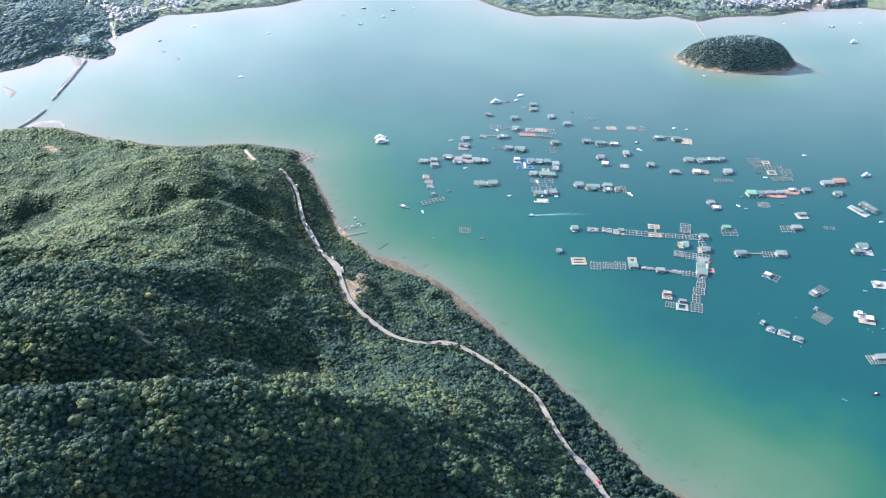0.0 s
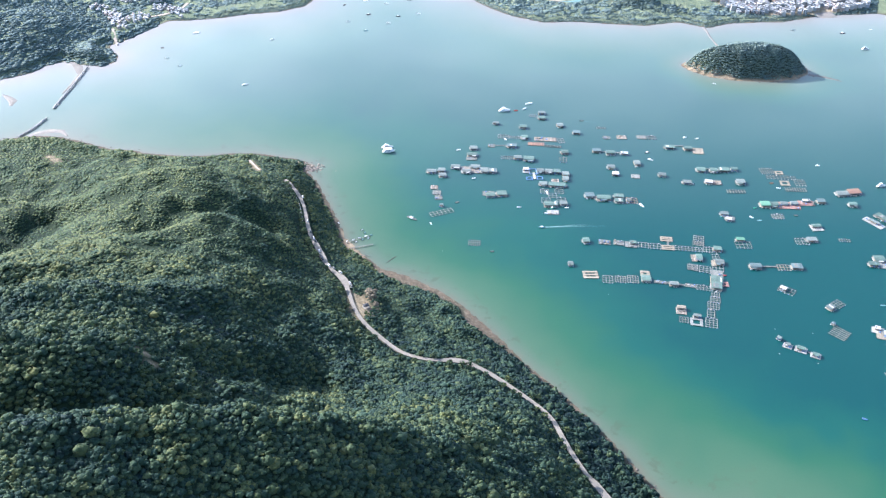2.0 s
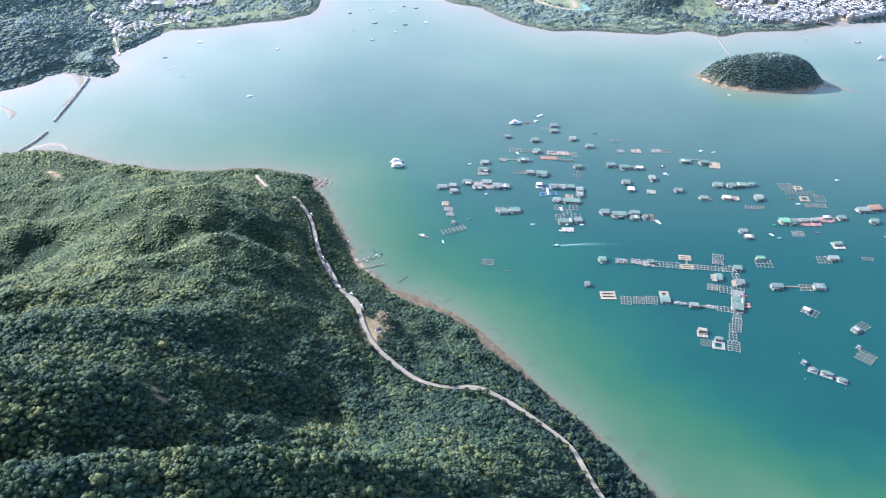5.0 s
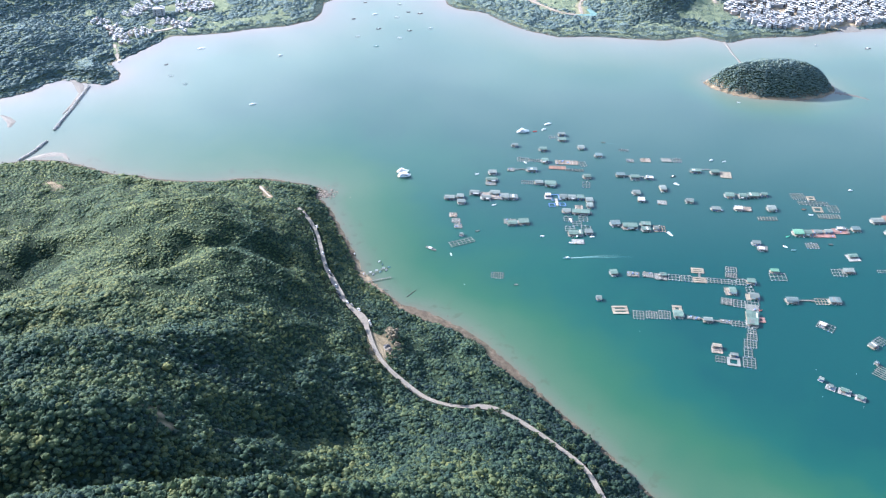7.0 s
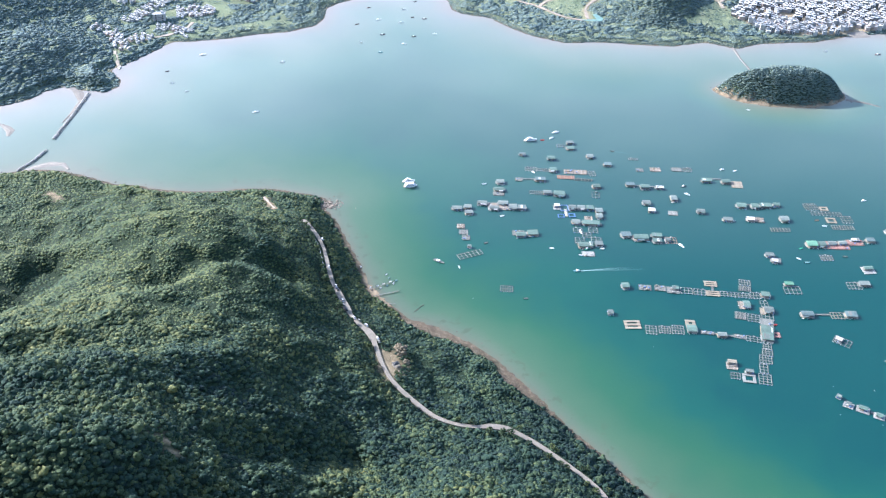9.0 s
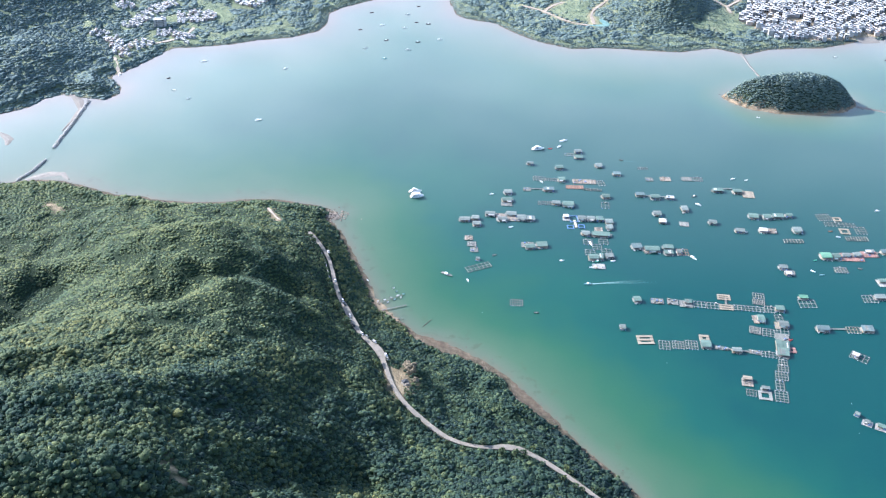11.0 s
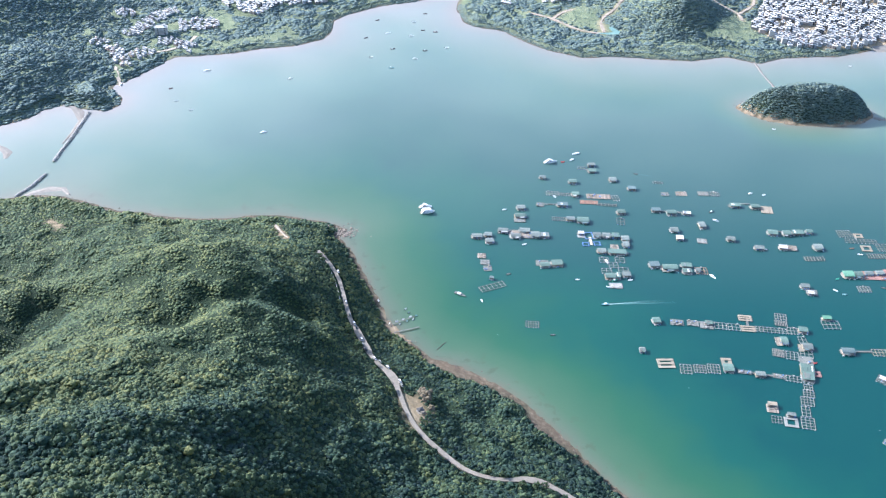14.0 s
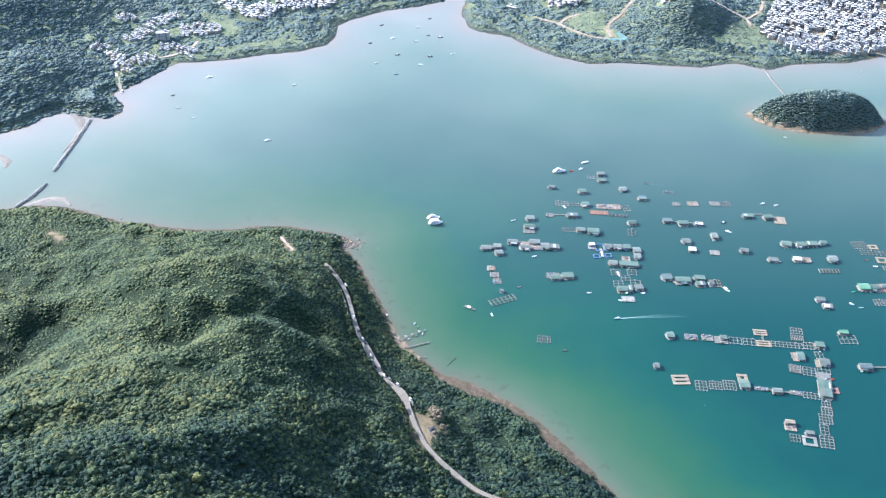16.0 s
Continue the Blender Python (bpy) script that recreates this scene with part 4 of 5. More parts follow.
house_raft(404.9, 967.0, 2, 9.9, 9.0, "teal", "flat")
cage_raft(349.9, 935.6, 0, 13.2, 10.0, 4, 4, "light")
house_raft(292.1, 936.3, -4, 9.3, 8.0, "grey", "flat")
deck_raft(296.5, 928.9, -14, 11.2, 10.0, "clutter")
house_raft(294.9, 925.8, -12, 6.2, 6.0, "white", "flat")
deck_raft(386.1, 916.3, 7, 13.2, 13.0, "white")
house_raft(386.3, 918.1, 7, 10.0, 7.0, "green", "gable")
house_raft(433.8, 984.1, 4, 15.3, 12.0, "grey", "gable")
house_raft(447.7, 987.8, 8, 15.4, 14.0, "brown", "gable")
house_raft(438.4, 962.0, 2, 9.9, 9.0, "green", "arch")
deck_raft(451.0, 928.6, -53, 24.7, 10.0, "white")
house_raft(451.5, 929.1, -49, 10.8, 5.0, "grey", "flat")
house_raft(464.4, 935.8, -57, 23.8, 10.0, "green", "flat")
cage_raft(409.6, 894.6, -3, 12.1, 5.0, 4, 1, "grey")
cage_raft(364.0, 890.4, -1, 14.6, 12.0, 4, 2, "light")
house_raft(374.3, 892.7, 2, 11.9, 9.0, "grey", "flat")
house_raft(434.6, 862.1, 0, 12.0, 12.0, "green", "gable")
house_raft(426.1, 852.3, -3, 11.2, 9.0, "green", "flat")
deck_raft(436.4, 852.1, -5, 11.3, 12.0, "light")
cage_raft(300.6, 880.8, 0, 16.9, 13.0, 4, 2, "light")
house_raft(299.0, 889.0, -1, 9.5, 6.0, "lime", "flat")
house_raft(304.2, 843.1, -1, 12.4, 10.0, "teal", "arch")
gangway(318.9, 844.5, 1, 15.9, 2.0)
cage_raft(333.1, 843.6, -1, 13.5, 10.0, 4, 2, "tan")
house_raft(346.0, 844.2, -1, 12.3, 10.0, "teal", "flat")
house_raft(137.6, 878.9, 6, 7.9, 10.0, "green", "gable")
deck_raft(156.7, 878.4, -6, 12.6, 9.0, "clutter")
deck_raft(171.3, 877.9, -6, 11.0, 9.0, "clutter")
deck_raft(183.5, 875.3, -6, 12.6, 11.0, "clutter")
house_raft(185.9, 877.7, -6, 7.3, 6.0, "green", "flat")
cage_raft(196.5, 875.2, -6, 11.9, 10.0, 3, 2, "light")
cage_raft(208.8, 873.8, -6, 11.9, 10.0, 3, 2, "light")
slot_raft(221.3, 872.0, -4, 13.3, 9.0, "tan", 1, 2, 2.0)
gangway(222.5, 880.6, -99, 10.3, 2.2)
slot_raft(221.9, 887.1, -4, 12.9, 9.0, "tan", 1, 2, 2.0)
cage_raft(242.4, 871.1, -6, 29.5, 8.0, 8, 2, "light")
cage_raft(261.9, 870.6, -6, 9.9, 10.0, 3, 2, "light")
house_raft(271.4, 870.6, -6, 9.3, 9.0, "green", "flat")
cage_raft(256.2, 890.7, -9, 11.4, 9.0, 4, 2, "light")
slat_raft(254.0, 880.9, -9, 11.6, 9.0, 8)
deck_raft(245.1, 855.2, 0, 5.9, 13.0, "worn")
house_raft(250.0, 855.9, 0, 7.3, 12.0, "green", "gable")
slat_raft(240.6, 839.6, -12, 10.6, 12.0, 9)
cage_raft(252.5, 836.7, -12, 11.9, 12.0, 3, 3, "light")
cage_raft(267.6, 858.3, 0, 7.6, 10.0, 2, 2, "light")
house_raft(269.1, 848.0, -8, 10.0, 11.0, "grey", "gable")
deck_raft(263.0, 847.2, -8, 4.6, 11.0, "tan")
cage_raft(266.0, 839.2, -8, 11.6, 11.0, 3, 2, "light")
deck_raft(262.7, 827.9, -10, 12.6, 18.0, "grey")
house_raft(257.3, 818.4, -10, 6.4, 18.0, "green", "gable")
house_raft(262.8, 817.7, -10, 7.5, 14.0, "green", "flat")
house_raft(258.5, 808.4, -10, 11.3, 14.0, "green", "flat")
slot_raft(267.8, 813.2, -2, 7.1, 8.0, "pink", 1, 1, 2.4)
slot_raft(136.7, 822.3, 3, 15.4, 13.0, "tan", 1, 2, 2.6)
cage_raft(153.1, 815.8, -5, 10.6, 13.0, 3, 3, "light")
cage_raft(165.6, 816.4, -5, 11.2, 11.0, 4, 3, "light")
cage_raft(177.9, 817.0, -5, 11.5, 13.0, 4, 3, "light")
slot_raft(191.1, 826.6, -3, 9.5, 10.0, "tan", 1, 1, 3)
house_raft(190.6, 817.4, -3, 9.7, 12.0, "green", "gable")
deck_raft(204.3, 813.7, -8, 12.3, 5.0, "clutter")
house_raft(216.8, 810.0, -3, 9.3, 7.0, "grey", "gable")
gangway(211.7, 812.5, -24, 4.0, 2.0)
gangway(225.0, 810.2, -7, 8.1, 2.0)
deck_raft(233.2, 809.5, -12, 10.8, 6.0, "clutter")
cage_raft(245.4, 806.7, -10, 14.3, 8.0, 4, 2, "light")
cage_raft(255.2, 796.7, -10, 7.9, 8.0, 3, 2, "light")
cage_raft(253.4, 788.7, -10, 9.5, 10.0, 3, 3, "light")
cage_raft(249.6, 779.4, -10, 11.4, 12.0, 4, 3, "light")
cage_raft(244.9, 767.4, -10, 7.6, 13.0, 2, 3, "light")
cage_raft(242.8, 753.7, -10, 11.6, 15.0, 3, 4, "light")
deck_raft(217.2, 769.7, -8, 10.2, 10.4, "worn")
house_raft(217.8, 773.6, -8, 8.8, 6.0, "tan", "gable")
cage_raft(217.7, 757.3, -10, 8.9, 9.0, 3, 2, "grey")
slot_raft(228.9, 754.3, -8, 11.9, 12.0, "light", 1, 1, 2.6)
house_raft(230.7, 761.7, -8, 7.6, 5.0, "grey", "flat")
cage_raft(326.4, 806.5, -35, 16.4, 11.4, 4, 2, "grey")
house_raft(323.6, 808.4, -35, 6.5, 6.5, "white", "gable")
cage_raft(371.0, 787.6, 37, 10.5, 11.0, 3, 3, "grey")
house_raft(361.6, 780.6, 37, 8.0, 9.0, "grey", "flat")
slat_raft(359.4, 744.0, 47, 15.0, 18.7, 6)
house_raft(357.0, 757.0, 47, 3.9, 4.0, "teal", "flat")
house_raft(300.9, 734.0, -40, 4.6, 4.6, "grey", "gable")
deck_raft(306.2, 724.1, -30, 9.0, 7.5, "white")
house_raft(306.3, 724.9, -30, 5.0, 5.5, "grey", "gable")
deck_raft(316.9, 719.3, -25, 11.5, 9.0, "white")
house_raft(316.9, 720.0, -27, 8.0, 6.0, "green", "gable")
gangway(323.9, 716.0, -28, 3.0, 1.6)
deck_raft(328.3, 711.9, -25, 9.5, 8.0, "white")
house_raft(328.4, 712.3, -27, 6.4, 6.0, "green", "gable")
deck_raft(396.7, 749.8, -18, 11.7, 10.0, "white")
house_raft(396.9, 751.7, -19, 5.5, 6.0, "white", "flat")
deck_raft(400.8, 741.5, -15, 16.1, 11.0, "tan")
house_raft(403.8, 743.9, -13, 7.5, 9.0, "white", "gable")
deck_raft(432.8, 797.7, -3, 18.2, 13.0, "white")
house_raft(428.8, 798.9, -7, 5.3, 8.0, "white", "gable")
slat_raft(394.3, 687.5, 7, 21.0, 14.0, 9)
house_raft(397.8, 689.9, 6, 14.8, 8.0, "grey", "flat")
cage_raft(98.1, 1144.6, -1, 11.3, 6.0, 3, 1, "light")
house_raft(108.5, 1150.8, 5, 9.4, 8.0, "grey", "gable")
house_raft(108.2, 1138.0, 0, 9.9, 8.0, "green", "flat")
house_raft(51.0, 1121.2, -4, 8.3, 6.0, "grey", "gable")
house_raft(83.8, 1114.0, 4, 9.5, 9.0, "green", "gable")
house_raft(129.2, 1121.0, 5, 8.6, 9.0, "grey", "gable")
house_raft(147.7, 1103.6, 0, 9.7, 8.0, "teal", "flat")
cage_raft(59.1, 1090.7, -2, 13.9, 9.0, 4, 2, "light")
cage_raft(73.3, 1089.2, -5, 14.8, 5.0, 5, 1, "grey")
house_raft(84.2, 1088.5, 4, 8.7, 9.0, "green", "gable")
deck_raft(109.3, 1086.9, -1, 27.1, 10.0, "worn")
cage_raft(127.7, 1084.7, 10, 7.9, 11.0, 2, 2, "light")
deck_raft(97.5, 1075.1, -1, 20.2, 8.0, "rust")
slat_raft(116.5, 1070.9, -4, 21.2, 5.0, 6)
deck_raft(44.3, 1068.0, -5, 8.3, 8.0, "clutter")
gangway(55.2, 1069.3, 3, 13.6, 1.3)
house_raft(68.1, 1067.4, 1, 12.5, 8.0, "teal", "flat")
house_raft(129.6, 1056.6, 3, 9.8, 9.0, "green", "gable")
cage_raft(127.0, 1040.3, -5, 8.5, 13.0, 2, 2, "grey")
house_raft(23.2, 1060.1, 3, 9.4, 10.0, "grey", "gable")
house_raft(21.3, 1044.4, 1, 12.6, 9.0, "green", "gable")
deck_raft(20.6, 1037.3, 1, 12.5, 8.0, "grey")
cage_raft(62.6, 1042.0, -3, 16.3, 7.0, 6, 1, "grey")
house_raft(74.0, 1040.8, -1, 9.9, 8.0, "grey", "gable")
house_raft(86.9, 1039.0, -2, 13.1, 12.0, "green", "arch")
house_raft(-24.9, 1005.4, 2, 11.2, 9.0, "grey", "gable")
house_raft(-13.4, 1008.2, -1, 8.9, 9.0, "grey", "gable")
house_raft(-12.5, 997.6, 3, 9.0, 9.0, "grey", "gable")
house_raft(2.3, 1016.5, -2, 11.9, 8.0, "grey", "gable")
deck_raft(13.6, 1014.4, -5, 10.9, 10.0, "worn")
house_raft(14.8, 1007.7, 1, 11.3, 9.0, "grey", "gable")
house_raft(24.7, 1017.8, -2, 11.9, 9.0, "grey", "gable")
deck_raft(24.8, 1010.1, -5, 11.5, 10.0, "worn")
house_raft(35.0, 1010.7, 2, 10.4, 11.0, "grey", "gable")
house_raft(44.5, 1009.7, -1, 9.0, 9.0, "grey", "flat")
deck_raft(-21.0, 973.1, -1, 8.4, 9.0, "worn")
deck_raft(-18.1, 962.8, -1, 9.3, 9.0, "grey")
deck_raft(-15.8, 952.9, 3, 8.4, 9.0, "clutter")
house_raft(-12.5, 936.9, -5, 4.2, 5.0, "grey", "gable")
slat_raft(-12.2, 924.3, 25, 26.7, 10.0, 7)
deck_raft(38.6, 963.9, 0, 13.1, 10.0, "clutter")
house_raft(41.0, 959.8, 4, 10.7, 9.0, "green", "gable")
house_raft(53.2, 963.0, 6, 12.4, 11.0, "green", "flat")
deck_raft(82.4, 1013.1, 0, 8.1, 9.0, "white")
house_raft(82.5, 1015.5, 0, 6.8, 6.0, "white", "flat")
slot_raft(90.2, 1012.6, 4, 9.5, 13.0, "blue", 1, 1, 1.0)
slot_raft(85.7, 997.6, 2, 7.2, 7.0, "blue", 1, 1, 0.9)
slot_raft(97.3, 999.2, 3, 7.2, 7.0, "blue", 1, 1, 0.9)
deck_raft(91.2, 1003.6, 2, 2.6, 15.0, "cream")
house_raft(98.7, 1012.8, -1, 8.7, 10.0, "grey", "gable")
house_raft(108.3, 1012.7, -1, 9.4, 9.0, "grey", "gable")
house_raft(117.7, 1012.6, -1, 8.4, 9.0, "green", "flat")
house_raft(126.9, 1008.0, 3, 8.6, 10.0, "grey", "gable")
house_raft(126.5, 997.9, 0, 7.7, 10.0, "grey", "gable")
deck_raft(114.4, 993.7, -1, 8.6, 10.0, "worn")
house_raft(100.2, 985.7, -1, 9.5, 9.0, "grey", "gable")
house_raft(115.5, 984.2, -3, 20.2, 9.0, "green", "flat")
cage_raft(100.9, 971.7, -1, 9.7, 9.5, 2, 2, "light")
cage_raft(116.9, 972.6, -2, 10.1, 9.5, 2, 2, "light")
cage_raft(109.4, 963.5, -1, 9.7, 9.5, 2, 2, "light")
cage_raft(101.3, 954.0, -2, 10.5, 9.5, 2, 2, "light")
cage_raft(118.2, 955.5, -2, 10.6, 9.5, 2, 2, "light")
house_raft(103.6, 944.3, 1, 11.5, 11.0, "green", "gable")
house_raft(111.4, 945.6, 2, 4.4, 11.0, "green", "flat")
house_raft(119.8, 947.4, 2, 8.8, 9.0, "grey", "flat")
deck_raft(107.3, 930.7, 0, 13.2, 9.0, "white")
house_raft(150.0, 964.9, 7, 11.1, 11.0, "teal", "flat")
house_raft(164.8, 960.9, 1, 17.1, 12.0, "green", "arch")
house_raft(182.0, 965.3, -2, 11.6, 8.0, "green", "flat")
house_raft(181.0, 955.8, 1, 10.4, 9.0, "green", "flat")
cage_raft(195.5, 958.3, 0, 12.6, 12.0, 4, 2, "brown")
house_raft(192.1, 957.8, 1, 5.7, 7.0, "grey", "gable")
cage_raft(22.4, 870.4, -3, 12.4, 10.0, 5, 2, "grey")
house_raft(118.3, 838.2, 0, 5.7, 7.0, "grey", "gable")


# ---- boats ----
HULLS = dict(white=PAINT_WHITE, red=PAINT_RED, grey=WOOD_GREY, green=PAINT_GREEN, teal=PAINT_TEAL, blue=PAINT_BLUE, dark=PAINT_DARK, wood=WOOD_BROWN, rust=ROOF_BROWN)


def hull_mesh(L, B, D, fill):
    """A boat's hull with a raked pointed bow along +x, flared sides and an inner floor."""
    bm = bmesh.new()
    secs = []
    for k in range(9):
        u = k / 8
        half = B / 2 * (1 - max(0, (u - 0.45) / 0.55) ** 2.2) * (0.86 + 0.14 * min(1, u * 4))
        sheer = D * (1 + 0.35 * u * u)
        x = L * (u - 0.5)
        pts = [(x + 0.06 * L * u, half, sheer), (x, half * 0.78, -0.25), (x, 0, -0.4), (x, -half * 0.78, -0.25), (x + 0.06 * L * u, -half, sheer),
               (x + 0.05 * L * u, -half * 0.84, sheer), (x + 0.04 * L * u, -half * 0.8, D * fill), (x + 0.04 * L * u, half * 0.8, D * fill), (x + 0.05 * L * u, half * 0.84, sheer)]
        secs.append([bm.verts.new(p) for p in pts])
    for a, b in zip(secs[:-1], secs[1:]):
        for j in range(9):
            bm.faces.new((a[j], b[j], b[(j + 1) % 9], a[(j + 1) % 9]))
    bm.faces.new(secs[0])
    bm.faces.new(secs[-1][::-1])
    bmesh.ops.remove_doubles(bm, verts=bm.verts, dist=0.003)
    return bm


def small_boat(x, y, yaw, L, colour):
    g = root("small_boat", x, y, 0.0, yaw, "small %s open work boat moored in the bay" % SAY[colour], "boat", "small boats")
    B = max(min(1.6, L * 0.42), L * 0.3)
    part("hull", hull_mesh(L, B, 0.7, 0.75), HULLS[colour], g)
    for u in (-0.22, 0.12):
        block("thwart", g, (0.3, B * 0.72, 0.1), (L * u, 0, 0.62), WOOD_GREY)
    if L > 5.2:
        bm = bmesh.new()
        box(bm, (L * 0.26, B * 0.62, 1.1), (0, 0, 0), 0, 0.88)
        box(bm, (L * 0.30, B * 0.68, 0.1), (0, 0, 1.1))
        part("wheelhouse", bm, PAINT_WHITE, g).location = (-L * 0.08, 0, 0.4)
    bm = bmesh.new()
    box(bm, (0.35, 0.4, 0.7), (0, 0, 0), 0, 0.8)
    box(bm, (0.2, 0.16, 0.6), (-0.05, 0, -0.6))
    part("outboard_motor", bm, RUBBER, g).location = (-L / 2 - 0.1, 0, 0.55)
    return g


def motor_yacht(x, y, yaw, L, style):
    wide = style == "cat"
    g = root("motor_yacht", x, y, 0.0, yaw, "large white %s at anchor in open water" % ("houseboat yacht with stacked decks" if wide else "motor yacht with a flybridge"), "yacht", "yachts")
    B = L * (0.42 if wide else 0.27)
    part("hull", hull_mesh(L, B, 1.5, 0.95), PAINT_WHITE, g)
    tiers = ((0.74, 0.84, 1.35), (0.60, 0.8, 2.85)) if wide else ((0.60, 0.78, 1.3), (0.34, 0.62, 2.75))
    for a, b, z in tiers:
        bm = bmesh.new()
        box(bm, (L * a, B * b, 1.4), (0, 0, 0), 0, 0.92)
        box(bm, (L * a * 1.05, B * b * 1.04, 0.12), (-0.02 * L, 0, 1.4))
        cab = part("cabin", bm, PAINT_WHITE, g)
        cab.location = (-L * 0.06, 0, z)
        for s in (-1, 1):
            block("window_strip", cab, (L * a * 0.78, 0.06, 0.5), (0, s * (B * b / 2 * 0.97 + 0.01), 0.6), GLASS)
        block("windscreen", cab, (0.06, B * b * 0.75, 0.5), (L * a / 2 * 0.97 + 0.01, 0, 0.6), GLASS)
    bm = bmesh.new()
    for s in (-1, 1):
        box(bm, (0.3, 0.15, 1.4), (0, s * B * 0.26, 0))
    box(bm, (0.4, B * 0.56, 0.15), (0, 0, 1.4))
    part("radar_arch", bm, PAINT_WHITE, g).location = (-L * 0.12, 0, tiers[-1][2] + 1.5)
    block("swim_platform", g, (1.2, B * 0.8, 0.12), (-L / 2 - 0.6, 0, 0.35), WOOD_TAN)
    for s in (-1, 1):
        block("bow_rail", g, (L * 0.3, 0.05, 0.5), (L * 0.24, s * B * 0.36, 1.75), PAINT_WHITE, -s * 12)
    return g


motor_yacht(-75.9, 1047.5, 9, 13.4, "cat")
motor_yacht(-78.2, 1056.7, 9, 12.8, "yacht")
motor_yacht(62.3, 1155.3, 10, 13.9, "yacht")
motor_yacht(483.4, 1003.3, 10, 9.8, "yacht")
small_boat(92.6, 1175.6, 17, 6.9, "white")
small_boat(87.7, 1162.2, 33, 6.2, "white")
small_boat(76.7, 1156.9, 4, 4.5, "red")
small_boat(278.6, 1101.4, 18, 5.4, "white")
small_boat(293.2, 1099.5, 21, 4.7, "white")
small_boat(227.7, 1063.4, 30, 5.9, "grey")
small_boat(228.8, 1046.9, -33, 6.6, "white")
small_boat(423.1, 1044.5, 3, 5.4, "white")
small_boat(268.5, 997.3, -19, 4.5, "white")
small_boat(328.5, 951.0, 19, 4.5, "green")
small_boat(321.0, 932.6, -41, 4.8, "white")
small_boat(328.1, 926.9, 3, 5.0, "teal")
small_boat(370.1, 938.6, -12, 4.5, "grey")
small_boat(469.3, 909.3, 3, 4.5, "white")
small_boat(364.7, 993.0, -11, 5.0, "white")
small_boat(347.5, 634.1, -30, 4.5, "blue")
small_boat(377.2, 642.9, 9, 5.7, "dark")
small_boat(413.8, 787.2, -8, 4.8, "teal")
small_boat(443.4, 822.4, -14, 4.5, "blue")
small_boat(5.3, 1056.3, 19, 5.0, "white")
small_boat(22.8, 994.5, 18, 4.8, "white")
small_boat(71.1, 938.7, 3, 4.5, "white")
small_boat(4.4, 944.8, 20, 4.5, "grey")
small_boat(-43.2, 911.4, -31, 11.7, "grey")
small_boat(-22.9, 902.7, -72, 4.5, "white")
small_boat(205.0, 949.5, -58, 7.8, "white")
small_boat(107.5, 939.6, 22, 6.9, "green")
small_boat(122.7, 940.4, 3, 4.5, "white")
small_boat(103.3, 969.5, -78, 7.2, "white")
for x, y, yaw, L, colour in ((-94, 887.5, 46, 2.9, "white"), (-91, 882.5, 54, 2.4, "teal"), (-101.5, 869.5, 20, 2.6, "white"), (-98.5, 866, 32, 2.4, "white"), (-95.8, 872.8, 15, 2.6, "white"),
                             (-92.2, 870.2, 40, 2.5, "teal"), (-89.5, 876.5, 25, 3.0, "white"), (-86.5, 873.5, 70, 2.8, "white"), (-84, 878.5, 10, 2.6, "teal"), (-108, 866.5, 60, 2.6, "white"),
                             (-119.5, 898.5, 120, 2.8, "white")):
    small_boat(x, y, yaw, L, colour)
small_boat(269.7, 827.5, 3, 4.5, "red")
small_boat(61.5, 1084.2, -57, 4.8, "white")
small_boat(359.7, 1003.1, 3, 4.6, "rust")
small_boat(99.7, 928.5, -12, 4.5, "white")
small_boat(-256.6, 1343.8, 33, 6.3, "white")
small_boat(-156.6, 1412.5, 24, 4.8, "white")
small_boat(-128.6, 1382.4, 4, 5.9, "teal")
small_boat(-98.0, 1411.6, -10, 6.9, "white")
small_boat(-55.4, 1447.9, 4, 6.1, "white")
small_boat(-85.1, 1437.1, 4, 6.1, "dark")
small_boat(-129.2, 1440.0, 20, 6.4, "dark")
small_boat(-105.1, 1483.4, 4, 6.2, "white")
small_boat(-71.6, 1498.7, 4, 6.3, "dark")
small_boat(-89.0, 1503.0, 4, 4.7, "dark")
small_boat(-137.7, 1491.0, 19, 7.3, "white")
small_boat(-167.6, 1472.5, 25, 5.0, "dark")
small_boat(-102.5, 1530.3, 4, 5.6, "white")
small_boat(-155.0, 1533.0, 26, 5.2, "dark")
small_boat(-87.2, 1560.7, 4, 4.9, "dark")
small_boat(-270.9, 1204.7, 22, 8.0, "white")
small_boat(-364.9, 1253.0, 23, 4.5, "white")
small_boat(-387.9, 1274.7, 4, 4.7, "white")
small_boat(-401.4, 1306.4, 28, 4.5, "dark")
small_boat(-365.8, 1358.4, 23, 9.4, "white")
small_boat(-465.2, 1313.4, 95, 9.0, "white")
small_boat(495.2, 1429.8, 4, 4.7, "white")
small_boat(343.2, 1247.9, -21, 4.5, "white")
small_boat(95.3, 1177.1, 15, 6.2, "white")

# the speedboat and the wake that it leaves on the water
speedboat = small_boat(93.0, 902.0, 190, 7.0, "teal")
tagged(speedboat, "small blue-green speedboat running ahead of its foaming wake", "boat")


def strip(name, line, widths, z, material, label, category, kind=""):
    """A flat strip along a line on the water."""
    bm = bmesh.new()
    p = [Vector((*q, z)) for q in line]
    rows = []
    for k, q in enumerate(p):
        d = (p[min(k + 1, len(p) - 1)] - p[max(k - 1, 0)]).normalized()
        side = Vector((-d.y, d.x, 0)) * widths[k] / 2
        jit = 1 + 0.25 * math.sin(k * 2.7)
        rows.append((bm.verts.new(q + side * jit), bm.verts.new(q - side * (2 - jit))))
    for a, b in zip(rows[:-1], rows[1:]):
        bm.faces.new((a[0], a[1], b[1], b[0]))
    return tagged(new(name, mesh_of(name, bm, material)), label, category, kind=kind)


